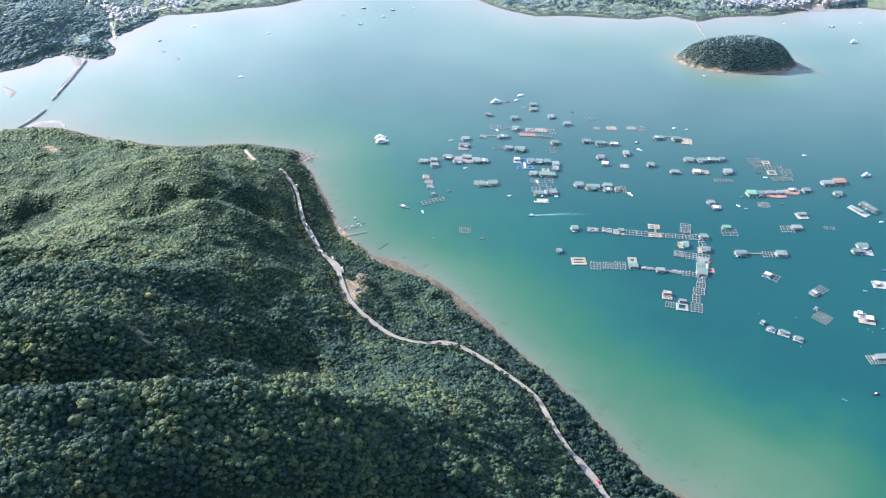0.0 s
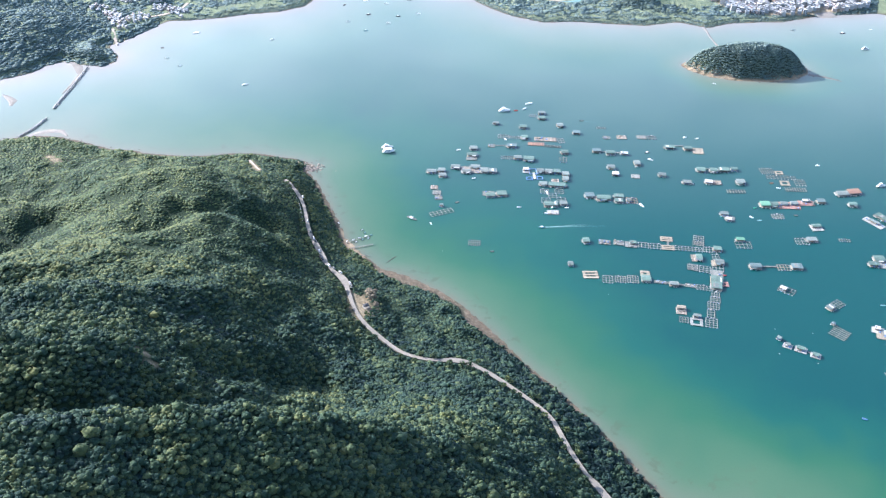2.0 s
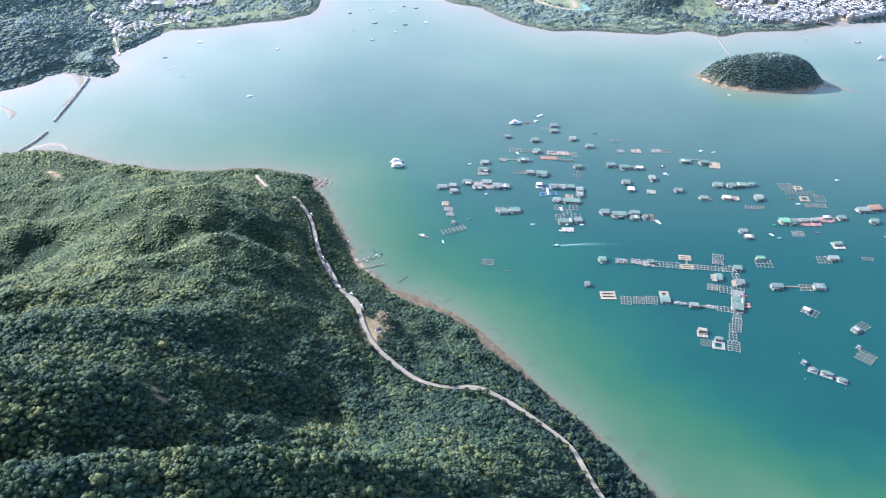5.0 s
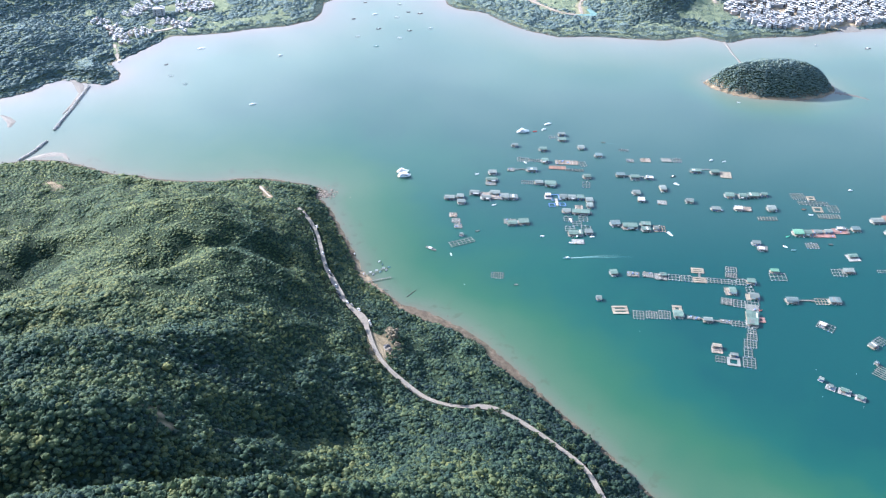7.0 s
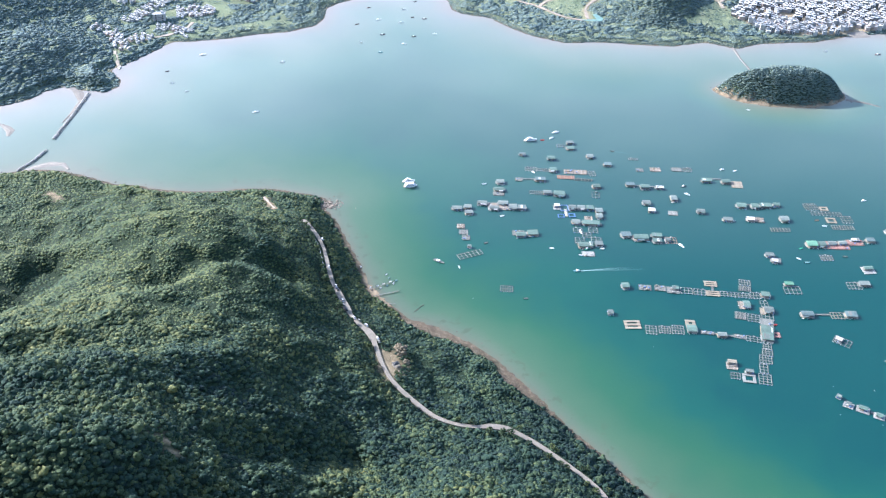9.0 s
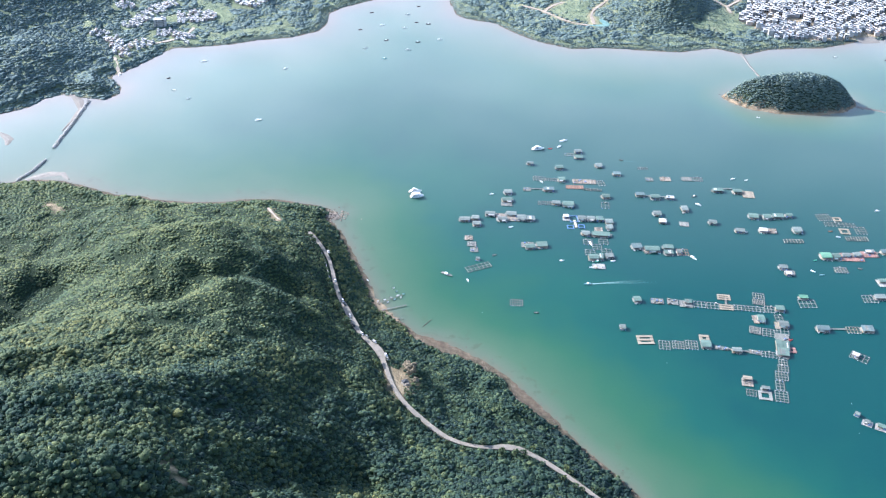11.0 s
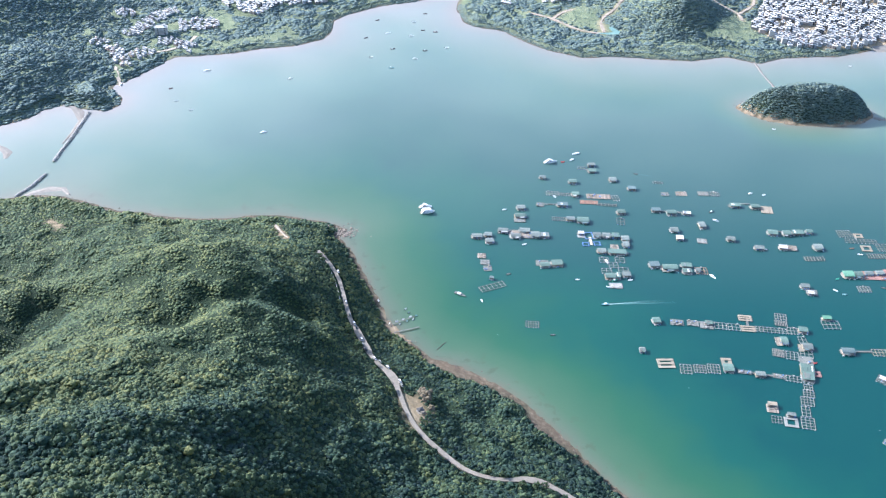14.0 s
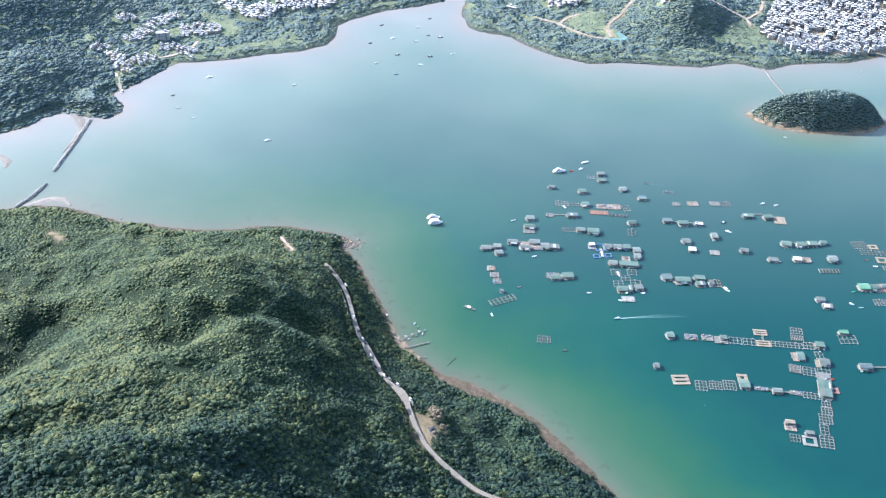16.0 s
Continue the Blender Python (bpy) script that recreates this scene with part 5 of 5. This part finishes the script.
for k, (ex, ey, w0, w1) in enumerate(((30, 4.6, 1.0, 0.6), (15, 2.0, 1.3, 1.0))):
    line = [(97 + ex * u / 16, 902.6 + ey * u / 16 + 0.2 * math.sin(u * 1.7 + k)) for u in range(17)]
    strip("wake", line, [(w0 + (w1 - w0) * u / 16) * (1 - u / 16.5) ** 0.6 for u in range(17)], 0.05 + 0.006 * k, FOAM, "thin white foam wake trailing behind a speedboat", "wake", "stuff")
# a narrow fan of streaks behind the boat
streaks = random.Random(23)
for k in range(9):
    ex, slope = streaks.uniform(34, 66), 0.07 + 0.016 * k
    line = [(98 + ex * u / 16, 902.8 + ex * slope * u / 16 + 0.2 * math.sin(u * 1.1 + k)) for u in range(17)]
    strip("ripple", line, [0.62 * (1 - u / 17) ** 0.7 for u in range(17)], 0.012 + 0.003 * k, RIPPLE, "faint pale streak fanning out from the speedboat's wake", "ripple", "stuff")

launch = small_boat(157, 1135.5, 176, 4.6, "grey")
tagged(launch, "small grey launch leaving a faint line on the open water", "boat")
strip("ripple", [(160 + 1.4 * u, 1135.2 - 0.25 * u) for u in range(13)], [0.9 * (1 - u / 13) ** 0.5 for u in range(13)], 0.03, RIPPLE, "faint pale ripple behind a small launch", "ripple", "stuff")
motor_yacht(582, 1370, 8, 9.5, "yacht")
small_boat(566.5, 1423.5, 3, 8.0, "dark")
small_boat(613, 1440, 5, 4.6, "white")


def mooring_buoy(x, y, paint, tone):
    """A round float with a waist band and a ring on top."""
    g = root("mooring_buoy", x, y, 0.0, 0, "small %s mooring buoy floating on open water" % tone, "buoy", "mooring buoys")
    bm = bmesh.new()
    bmesh.ops.create_uvsphere(bm, u_segments=10, v_segments=6, radius=0.4)
    part("float", bm, paint, g).location = (0, 0, 0.2)
    bm = bmesh.new()
    drum(bm, 0.43, 0.14, (0, 0, 0.13), False, 10)
    part("band", bm, RUBBER, g, "dark rubber waist band")
    block("ring_post", g, (0.12, 0.12, 0.3), (0, 0, 0.7), RUBBER)
    return g


for x, y in ((300.4, 747.4), (296.1, 713.2), (398, 729.8), (401, 725.5), (412.2, 731.2), (328, 702.2), (334.6, 743.2), (151.2, 792.2), (-9.8, 854.7)):
    mooring_buoy(x, y, FLOAT_FOAM, "dirty white")
small_boat(40.3, 856.4, 2, 4.2, "grey")


# ---- road, shore works and parked cars ----
def ribbon(name, line, wide, lift, material, label, step=4.0):
    """A road slab with thickness that follows the ground."""
    pts = [Vector(p) for p in line]
    fine = []
    for a, b in zip(pts[:-1], pts[1:]):
        n = max(1, int((b - a).length / step))
        fine += [a.lerp(b, k / n) for k in range(n)]
    fine.append(pts[-1])
    for _ in range(4):
        fine = [fine[0]] + [(fine[k - 1] + fine[k] * 2 + fine[k + 1]) / 4 for k in range(1, len(fine) - 1)] + [fine[-1]]
    zs = height(np.array([p.x for p in fine]), np.array([p.y for p in fine]))
    for _ in range(3):
        zs = np.convolve(np.pad(zs, 2, mode="edge"), np.ones(5) / 5, "valid")
    bm = bmesh.new()
    rows = []
    for k, p in enumerate(fine):
        d = (fine[min(k + 1, len(fine) - 1)] - fine[max(k - 1, 0)]).normalized()
        s = Vector((-d.y, d.x)) * wide(k / len(fine)) / 2
        z = zs[k] + lift
        # lay-bys widen it on the side towards the sea
        m = 1 + max(1.5 * math.exp(-(float(near_line(np.array(p.x), np.array(p.y), bay)) / 5.5) ** 2) for bay in LAYBYS)
        rows.append([bm.verts.new((q.x, q.y, zz)) for q, zz in ((p + s, z), (p - s * m, z), (p - s * (m + 0.1), z - 2.5), (p + s * 1.1, z - 2.5))])
    for a, b in zip(rows[:-1], rows[1:]):
        for j in range(3):
            bm.faces.new((a[j], a[j + 1], b[j + 1], b[j]))
        bm.faces.new((a[3], a[0], b[0], b[3]))
    bm.faces.new(rows[0])
    bm.faces.new(rows[-1][::-1])
    ob = new(name, mesh_of(name, bm, material))
    return tagged(ob, label, name, kind="structure"), fine, zs


_, road_line, road_z = ribbon("road", ROAD, lambda u: 3.6 + 0.35 * math.sin(u * 40), 1.2, ASPHALT, "narrow pale concrete coastal road winding through the trees")


def on_road(x, y):
    k = min(range(len(road_line)), key=lambda i: (road_line[i].x - x) ** 2 + (road_line[i].y - y) ** 2)
    d = road_line[min(k + 1, len(road_line) - 1)] - road_line[max(k - 1, 0)]
    return road_z[k] + 1.2, math.degrees(math.atan2(d.y, d.x))



# a concrete wall holds up the slope above the road
bm = bmesh.new()
for k in range(len(road_line) - 1):
    p, q = road_line[k], road_line[k + 1]
    if 865 < p.y < 935:
        d = (q - p).normalized()
        c = (p + q) / 2 + Vector((-d.y, d.x)) * 4.4
        box(bm, ((q - p).length + 0.3, 0.5, 3.6), (c.x, c.y, road_z[k] - 0.4), math.degrees(math.atan2(d.y, d.x)))
tagged(new("retaining_wall", mesh_of("retaining_wall", bm, PLASTER)), "pale concrete retaining wall beside the coastal road", "wall", kind="structure")


def car_model(paint, label):
    g = root("car", 0, 0, -50, 0, label, "car", "parked cars")
    bm = bmesh.new()
    box(bm, (4.4, 1.75, 0.62), (0, 0, 0.32), 0, 0.97)
    bmesh.ops.bevel(bm, geom=list(bm.edges), offset=0.1, segments=1, affect="EDGES")
    part("body", bm, paint, g)
    bm = bmesh.new()
    box(bm, (2.5, 1.6, 0.58), (-0.2, 0, 0.93), 0, 0.8)
    part("cabin", bm, GLASS, g, "dark glazed cabin")
    bm = bmesh.new()
    box(bm, (1.9, 1.26, 0.06), (-0.2, 0, 1.51))
    part("roof_panel", bm, paint, g)
    for sx in (-1.35, 1.35):
        for sy in (-0.8, 0.8):
            bm = bmesh.new()
            drum(bm, 0.32, 0.22, (0, 0, 0), True, 10)
            wheel = part("wheel", bm, RUBBER, g)
            wheel.location, wheel.rotation_euler = (sx, sy, 0.32), (0, 0, math.pi / 2)
    return g


CAR_WHITE = plain("dusty_white_car_paint", (0.46, 0.46, 0.45), 0.5, vary=0.1)
CARS = [car_model(CAR_WHITE, "white car parked on the coastal road"), car_model(PAINT_RED, "red car on the coastal road"),
        car_model(GLASS, "black car parked on the coastal road"), car_model(WALL_SHEET, "silver car parked on the coastal road")]
parked = set()
for x, y, c in ((-137.5, 839, 0), (-135.5, 834, 2), (-129.5, 818, 0), (-128, 811, 3), (-125, 804.5, 2), (-117, 793.5, 0), (-112.5, 789.5, 3), (-105.5, 783, 0), (-94.8, 766, 0),
                (-93.2, 761, 3), (121.5, 516.5, 1), (-147, 868, 0), (-149, 846, 2), (-142, 850, 3), (-158, 915, 0)):
    z, a = on_road(x, y)
    if c in parked:
        copy_thing(CARS[c], pose(x, y, z + 0.02, 0, 0, a))
    else:
        CARS[c].matrix_world = pose(x, y, z + 0.02, 0, 0, a)
        parked.add(c)


def pavilion(x, y, yaw):
    """A small open shelter with a tiled hipped roof."""
    z = float(height(np.array([x]), np.array([y]))[0])
    g = root("pavilion", x, y, z, yaw, "small grey roofed shelter in a grassy clearing", "shelter")
    block("floor_slab", g, (6.2, 5.2, 0.8), (0, 0, -0.5), ASPHALT)
    for sx in (-2.1, 2.1):
        for sy in (-1.7, 1.7):
            block("column", g, (0.3, 0.3, 2.5), (sx, sy, 0.3), PLASTER)
    bm = bmesh.new()
    box(bm, (5.4, 4.6, 1.3), (0, 0, 0), 0, 0.25)
    part("roof", bm, plain("dark_slate_roof", (0.045, 0.046, 0.048), 0.95, vary=0.3), g).location = (0, 0, 2.8)
    block("bench", g, (3.0, 0.5, 0.45), (0, 1.3, 0.3), WOOD_GREY)
    return g


pavilion(-77.5, 733.5, 25)

# rocks: loose stones along the beaches, on the point and in the two breakwaters
BREAKWATER_STONE = plain("breakwater_stone", (0.235, 0.225, 0.205), 0.9, scale=0.8, vary=0.35, bump=0.5)


def stones(name, xs, ys, zs, sizes, label, seed, material=STONE):
    rng = np.random.RandomState(seed)
    n = len(xs)
    v = ICO_V[None] * rng.uniform(0.65, 1.25, (n, len(ICO_V), 1)) * (sizes[:, None, None] * np.array([1.2, 1.0, 0.7]))
    a = rng.uniform(0, 6.283, n)
    ca, sa = np.cos(a)[:, None], np.sin(a)[:, None]
    V = np.stack([v[..., 0] * ca - v[..., 1] * sa + xs[:, None], v[..., 0] * sa + v[..., 1] * ca + ys[:, None], v[..., 2] + zs[:, None]], -1).reshape(-1, 3)
    F = (ICO_F[None] + (np.arange(n) * len(ICO_V))[:, None, None]).reshape(-1, 3)
    me = bpy.data.meshes.new(name)
    me.from_pydata(V.tolist(), [], F.tolist())
    me.materials.append(material)
    return tagged(new(name, me), label, "rocks", kind="stuff")


rng = np.random.RandomState(44)
pts = []
for (ax, ay), (bx, by) in zip(NEAR_COAST[1:-2], NEAR_COAST[2:-1]):
    n = int(math.hypot(bx - ax, by - ay) / 3.5)
    for _ in range(n):
        u = rng.uniform()
        pts.append((ax + u * (bx - ax) + rng.normal(0, 3.5), ay + u * (by - ay) + rng.normal(0, 3.5)))
for k in range(len(ISLAND)):
    (ax, ay), (bx, by) = ISLAND[k], ISLAND[(k + 1) % len(ISLAND)]
    for _ in range(22):
        u = rng.uniform()
        pts.append((ax + u * (bx - ax) + rng.normal(0, 2), ay + u * (by - ay) + rng.normal(0, 2)))
for _ in range(90):
    u = rng.uniform()
    pts.append((482 + 34 * u + rng.normal(0, 2.5), 1286 - 18 * u + rng.normal(0, 2.5)))
pts = np.array(pts)
stones("shore_rocks", pts[:, 0], pts[:, 1], np.maximum(height(pts[:, 0], pts[:, 1]), -0.3), rng.gamma(2.0, 0.18, len(pts)) + 0.2, "scattered brown boulders along the water's edge", 45)

cape = np.column_stack([-165 + rng.normal(0, 9, 240), 1007 + rng.normal(0, 5, 240)])
stones("cape_rocks", cape[:, 0], cape[:, 1], np.clip(height(cape[:, 0], cape[:, 1]), 0.1, 1.2), rng.gamma(2.0, 0.2, 240) + 0.3, "tan boulders on the rocky cape", 46,
       plain("tan_cape_rock", (0.19, 0.155, 0.12), 0.9, scale=0.6, vary=0.35, bump=0.5))


def breakwater(line, label):
    rng = np.random.RandomState(len(label))
    q = []
    for (ax, ay), (bx, by) in zip(line[:-1], line[1:]):
        d = math.hypot(bx - ax, by - ay)
        for _ in range(int(d * 5)):
            u, off = rng.uniform(), rng.normal(0, 1.2)
            q.append((ax + u * (bx - ax) + off * (by - ay) / d, ay + u * (by - ay) - off * (bx - ax) / d, max(0.0, 1.5 - 0.55 * abs(off))))
    q = np.array(q)
    return stones("breakwater", q[:, 0], q[:, 1], q[:, 2], rng.uniform(0.5, 1.05, len(q)), label, 3, BREAKWATER_STONE)


breakwater([(-484, 1240), (-487, 1184), (-492, 1126)], "long grey boulder breakwater across the mouth of the cove")
breakwater([(-492, 1101), (-499, 1076), (-510, 1054)], "short grey boulder breakwater running out from the point")

# sand spits: to the small island, beside the breakwater and off the points
SAND = plain("wet_sand", (0.15, 0.135, 0.112), 0.8, scale=0.3, vary=0.25)


def spit(name, line, widths, label):
    """A low mound of sand along a line."""
    bm = bmesh.new()
    rows = []
    p = [Vector((*q, 0)) for q in line]
    for k, q in enumerate(p):
        d = (p[min(k + 1, len(p) - 1)] - p[max(k - 1, 0)]).normalized()
        s = Vector((-d.y, d.x, 0)) * widths[k] / 2
        rows.append([bm.verts.new(q + s * u + Vector((0, 0, z + 0.06 * math.sin(k * 1.9 + u * 3)))) for u, z in ((-1.2, -0.5), (-0.6, 0.15), (0, 0.5), (0.6, 0.15), (1.2, -0.5))])
    for a, b in zip(rows[:-1], rows[1:]):
        for j in range(4):
            bm.faces.new((a[j], a[j + 1], b[j + 1], b[j]))
    bm.faces.new(rows[0])
    bm.faces.new(rows[-1][::-1])
    return tagged(new(name, mesh_of(name, bm, SAND)), label, "sand", kind="structure")


spit("sand_spit", [(364, 1432), (366, 1418), (367, 1400), (369, 1384), (372, 1368), (374, 1348)], [7, 5, 4, 4, 5, 8], "narrow sandy causeway from the far shore to the island")
spit("sand_spit", [(-520, 1256), (-505, 1252), (-495, 1238), (-488, 1220), (-490, 1190), (-494, 1165)], [8, 14, 16, 9, 6, 3], "low sand spit beside the breakwater")
spit("sand_spit", [(-506, 1050), (-492, 1064), (-478, 1072), (-464, 1072), (-455, 1062)], [6, 12, 14, 10, 4], "low wet sand flat below the wooded point")
spit("sand_spit", [(-566, 1158), (-555, 1150), (-547, 1142), (-546, 1130)], [4, 12, 14, 5], "low pale sand bar in the sheltered cove")
spit("sand_spit", [(478, 1284), (492, 1280), (505, 1275), (518, 1266)], [10, 8, 6, 3], "rocky sand spit at the end of the island")


def jetty(x0, y0, x1, y1, wide):
    L, a = math.hypot(x1 - x0, y1 - y0), math.degrees(math.atan2(y1 - y0, x1 - x0))
    g = root("jetty", (x0 + x1) / 2, (y0 + y1) / 2, 0, a, "old grey timber jetty running out from the beach", "jetty", "jetties")
    n = max(4, int(L / 1.6))
    for k in range(n):
        block("deck_board", g, (L / n * 0.9, wide, 0.14), (((k + 0.5) / n - 0.5) * L, 0, 0.95), WOOD_GREY)
    for k in range(n // 3 + 1):
        for s in (-1, 1):
            block("pile", g, (0.25, 0.25, 2.4), ((k / max(1, n // 3) - 0.5) * L * 0.94, s * wide * 0.4, -1.45), WOOD_BROWN)
    return g


jetty(-108, 863, -85.4, 876.6, 0.7)
jetty(-108, 851.5, -80.6, 861.9, 1.0)
jetty(-98, 841, -83, 842.5, 0.5)
for x, y, a, length in ((-62.5, 835.5, 52, 7.5), (-58.5, 841, 48, 5.5)):
    bm = bmesh.new()
    drum(bm, 0.28, length, (0, 0, 0.1), True, 8)
    log = new("floating_log", mesh_of("floating_log", bm, BARK))
    log.matrix_world = pose(x, y, 0.05, 0, 0, a)
    tagged(log, "dark waterlogged timber drifting in the shallows", "log", "drifting logs")

# unmade tracks on the far shore
TRACK_EARTH = plain("pale_track_earth", (0.25, 0.21, 0.16), 0.9, scale=0.3, vary=0.25, bump=0.3)
for line in TRACKS:
    ribbon("track", line, lambda u: 3.8 + 1.2 * math.sin(u * 23), 0.5, TRACK_EARTH, "pale unmade earth track through scrub on the far shore")
ribbon("track", BARE, lambda u: 2.0 + 0.6 * math.sin(u * 9), 0.5, TRACK_EARTH, "short pale track among the trees on the point")


# ---- villages on the far shore ----
def village_house(name, w, d, storeys, wall, label, glazed=True):
    """A rendered flat-roofed house: walls, roof slab with parapet, stair hood, windows and balconies towards the water."""
    g = root(name, 0, 0, -60, 0, label, "house", "village houses")
    h = storeys * 2.5
    bm = bmesh.new()
    box(bm, (w, d, h + 1.0), (0, 0, -1.0))
    part("wall", bm, wall, g)
    bm = bmesh.new()
    box(bm, (w + 0.5, d + 0.5, 0.18), (0, 0, h))
    for s in (-1, 1):
        box(bm, (w + 0.5, 0.2, 0.5), (0, s * (d / 2 + 0.15), h + 0.18))
        box(bm, (0.2, d + 0.1, 0.5), (s * (w / 2 + 0.15), 0, h + 0.18))
    part("roof", bm, ROOF_SLAB, g)
    bm = bmesh.new()
    box(bm, (3.0, 2.6, 2.3), (0, 0, 0))
    box(bm, (3.4, 3.0, 0.15), (0, 0, 2.3))
    part("stair_hood", bm, wall, g).location = (w * 0.22, d * 0.22, h + 0.18)
    for k in range(storeys if glazed else 0):
        for s in (-0.27, 0.27):
            block("window", g, (1.7, 0.08, 1.3), (w * s, -d / 2 - 0.02, k * 2.5 + 0.9), GLASS)
        if k:
            block("balcony", g, (w * 0.5, 1.0, 0.9), (0, -d / 2 - 0.52, k * 2.5 + 0.0), wall)
    return g


WALLS = [PLASTER, plain("pink_render", (0.36, 0.29, 0.25), 0.8, scale=0.4, vary=0.15), plain("grey_tiled_wall", (0.27, 0.285, 0.29), 0.7, scale=0.4, vary=0.2)]
KINDS = [(7.2, 6.8, 3, WALLS[0], "three-storey pale rendered village house with a flat roof"), (8.4, 6.2, 2, WALLS[1], "two-storey pinkish village house with a flat roof"),
         (6.4, 6.4, 2, WALLS[2], "two-storey grey tiled village house with a flat roof"), (9.5, 5.8, 1, WALLS[0], "low single-storey white village house with a flat roof")]
HOUSES = [village_house("village_house", *k, glazed) for glazed in (True, False) for k in KINDS]
used = set()
taken = []
crowd = []


def put_house(k, x, y, a, near=True, gap=5.3, scale=0.84):
    """A house of its own near the water; the close-packed rest is gathered for one mesh."""
    if any((x - u) ** 2 + (y - v) ** 2 < gap ** 2 for u, v in taken) or float(shore(np.array([x]), np.array([y]), FAR_LAND)[0]) < 9:
        return
    taken.append((x, y))
    z = float(height(np.array([x]), np.array([y]))[0])
    if not near:
        crowd.append((k, x, y, z, a))
        return
    k += 0 if y < 1500 else 4
    if k in used:
        copy_thing(HOUSES[k], pose(x, y, z, 0, 0, a) @ Matrix.Scale(scale, 4))
    else:
        HOUSES[k].matrix_world = pose(x, y, z, 0, 0, a)
        used.add(k)


rv = random.Random(19)
hall = village_house("apartment_block", 17, 9, 4, PLASTER, "long four-storey pale rendered block standing above the hamlet")
hall.matrix_world = pose(-446, 1458, float(height(np.array([-446.0]), np.array([1458.0]))[0]), 0, 0, 12)
taken += [(-446, 1458), (-440, 1460), (-452, 1456)]
for i in range(-3, 49):
    for j in range(-3, 42):
        a = radians(-14)
        u, v = 375 + i * 6.2 + rv.uniform(-2.2, 2.2), 1465 + j * 6.2 + rv.uniform(-2.2, 2.2)
        x, y = 375 + (u - 375) * math.cos(a) - (v - 1465) * math.sin(a), 1465 + (u - 375) * math.sin(a) + (v - 1465) * math.cos(a)
        if not inside(np.array([x]), np.array([y]), VILLAGE)[0] or rv.random() < 0.1 or math.hypot(x - 468, y - 1540) < 13 or math.hypot(x - 433, y - 1560) < 8 or math.hypot(x - 561, y - 1486) < 19:
            continue
        put_house(rv.choices((0, 1, 2, 3), (4, 3, 4, 0.8))[0], x, y, -14 + rv.choice((0, 90, 0, 180)) + rv.uniform(-14, 14), y < 1528)
for (ax, ay), (bx, by), n, wide in HAMLETS:
    a = math.degrees(math.atan2(by - ay, bx - ax))
    for _ in range(n * 7):
        u, off = rv.random(), rv.uniform(-wide, wide)
        d = math.hypot(bx - ax, by - ay)
        put_house(rv.choices((1, 2, 3), (1, 1, 5))[0], ax + u * (bx - ax) - off * (by - ay) / d, ay + u * (by - ay) + off * (bx - ax) / d, a + rv.choice((0, 90)) + rv.uniform(-8, 8), ay < 1528, 5.2, 0.68)

bm = bmesh.new()
for k, x, y, z, a in crowd:
    w, d, storeys = KINDS[k][:3]
    grow_by = rv.uniform(0.66, 1.0)
    w, d, h = w * grow_by, d * rv.uniform(0.66, 1.0), storeys * rv.uniform(1.3, 2.9)
    n = len(bm.faces)
    box(bm, (w, d, h + 1), (x, y, z - 1), a)
    bm.faces.ensure_lookup_table()
    for face in bm.faces[n:]:
        face.material_index = (0, 3, 4, 0)[k]
    box(bm, (2.6, 2.4, 2.0), (x + 1.2, y + 1.0, z + h + 0.2), a)
    n = len(bm.faces)
    f = radians(a)
    for q in range(storeys):
        for s in (-0.26, 0.26):
            box(bm, (1.6, 0.3, 1.4), (x + w * s * math.cos(f) + d / 2 * math.sin(f), y + w * s * math.sin(f) - d / 2 * math.cos(f), z + q * h / storeys + 0.7), a)
    bm.faces.ensure_lookup_table()
    for face in bm.faces[n:]:
        face.material_index = 2
    n = len(bm.faces)
    box(bm, (w + 0.5, d + 0.5, 0.3), (x, y, z + h), a)
    box(bm, (3.0, 2.8, 0.15), (x + 1.2, y + 1.0, z + h + 2.2), a)
    bm.faces.ensure_lookup_table()
    for f in bm.faces[n:]:
        f.material_index = 1
PACKED = [plain("packed_" + k, c, 0.8, scale=0.4, vary=0.45, joined=True) for k, c in (("pale_walls", (0.27, 0.265, 0.255)), ("pale_roofs", (0.44, 0.445, 0.425)), ("pinkish_walls", (0.26, 0.22, 0.19)), ("grey_walls", (0.21, 0.225, 0.23)))]
me = mesh_of("packed_village_houses", bm, PACKED[0])
me.materials.append(PACKED[1])
me.materials.append(GLASS)
me.materials.append(PACKED[2])
me.materials.append(PACKED[3])
tagged(new("packed_village_houses", me), "close-packed pale flat-roofed houses deeper in the village", "houses", kind="stuff")

# turquoise sheeting spread on the building plot
SHEET = [(152, 1507), (165, 1502), (187, 1501), (191, 1509), (181, 1523), (176, 1521), (181, 1508), (166, 1506)]
def slab(name, outline, lift, deep, material, label, category, kind=""):
    """A flat sheet with thickness laid over the ground inside an outline."""
    bm = bmesh.new()
    zs = [float(v) + lift for v in height(np.array([p[0] for p in outline]), np.array([p[1] for p in outline]))]
    top = [bm.verts.new((x, y, z)) for (x, y), z in zip(outline, zs)]
    low = [bm.verts.new((x, y, z - deep)) for (x, y), z in zip(outline, zs)]
    bm.faces.new(top)
    for k in range(len(top)):
        bm.faces.new((top[k], low[k], low[(k + 1) % len(top)], top[(k + 1) % len(top)]))
    return tagged(new(name, mesh_of(name, bm, material)), label, category, kind=kind)


slab("sheeting", SHEET, 0.5, 1.5, TARP, "turquoise sheeting spread over a cleared plot", "sheeting")
slab("pavement", PLAZA, 0.7, 2.0, SAND, "pale sandy waterfront square below the village", "pavement", "structure")
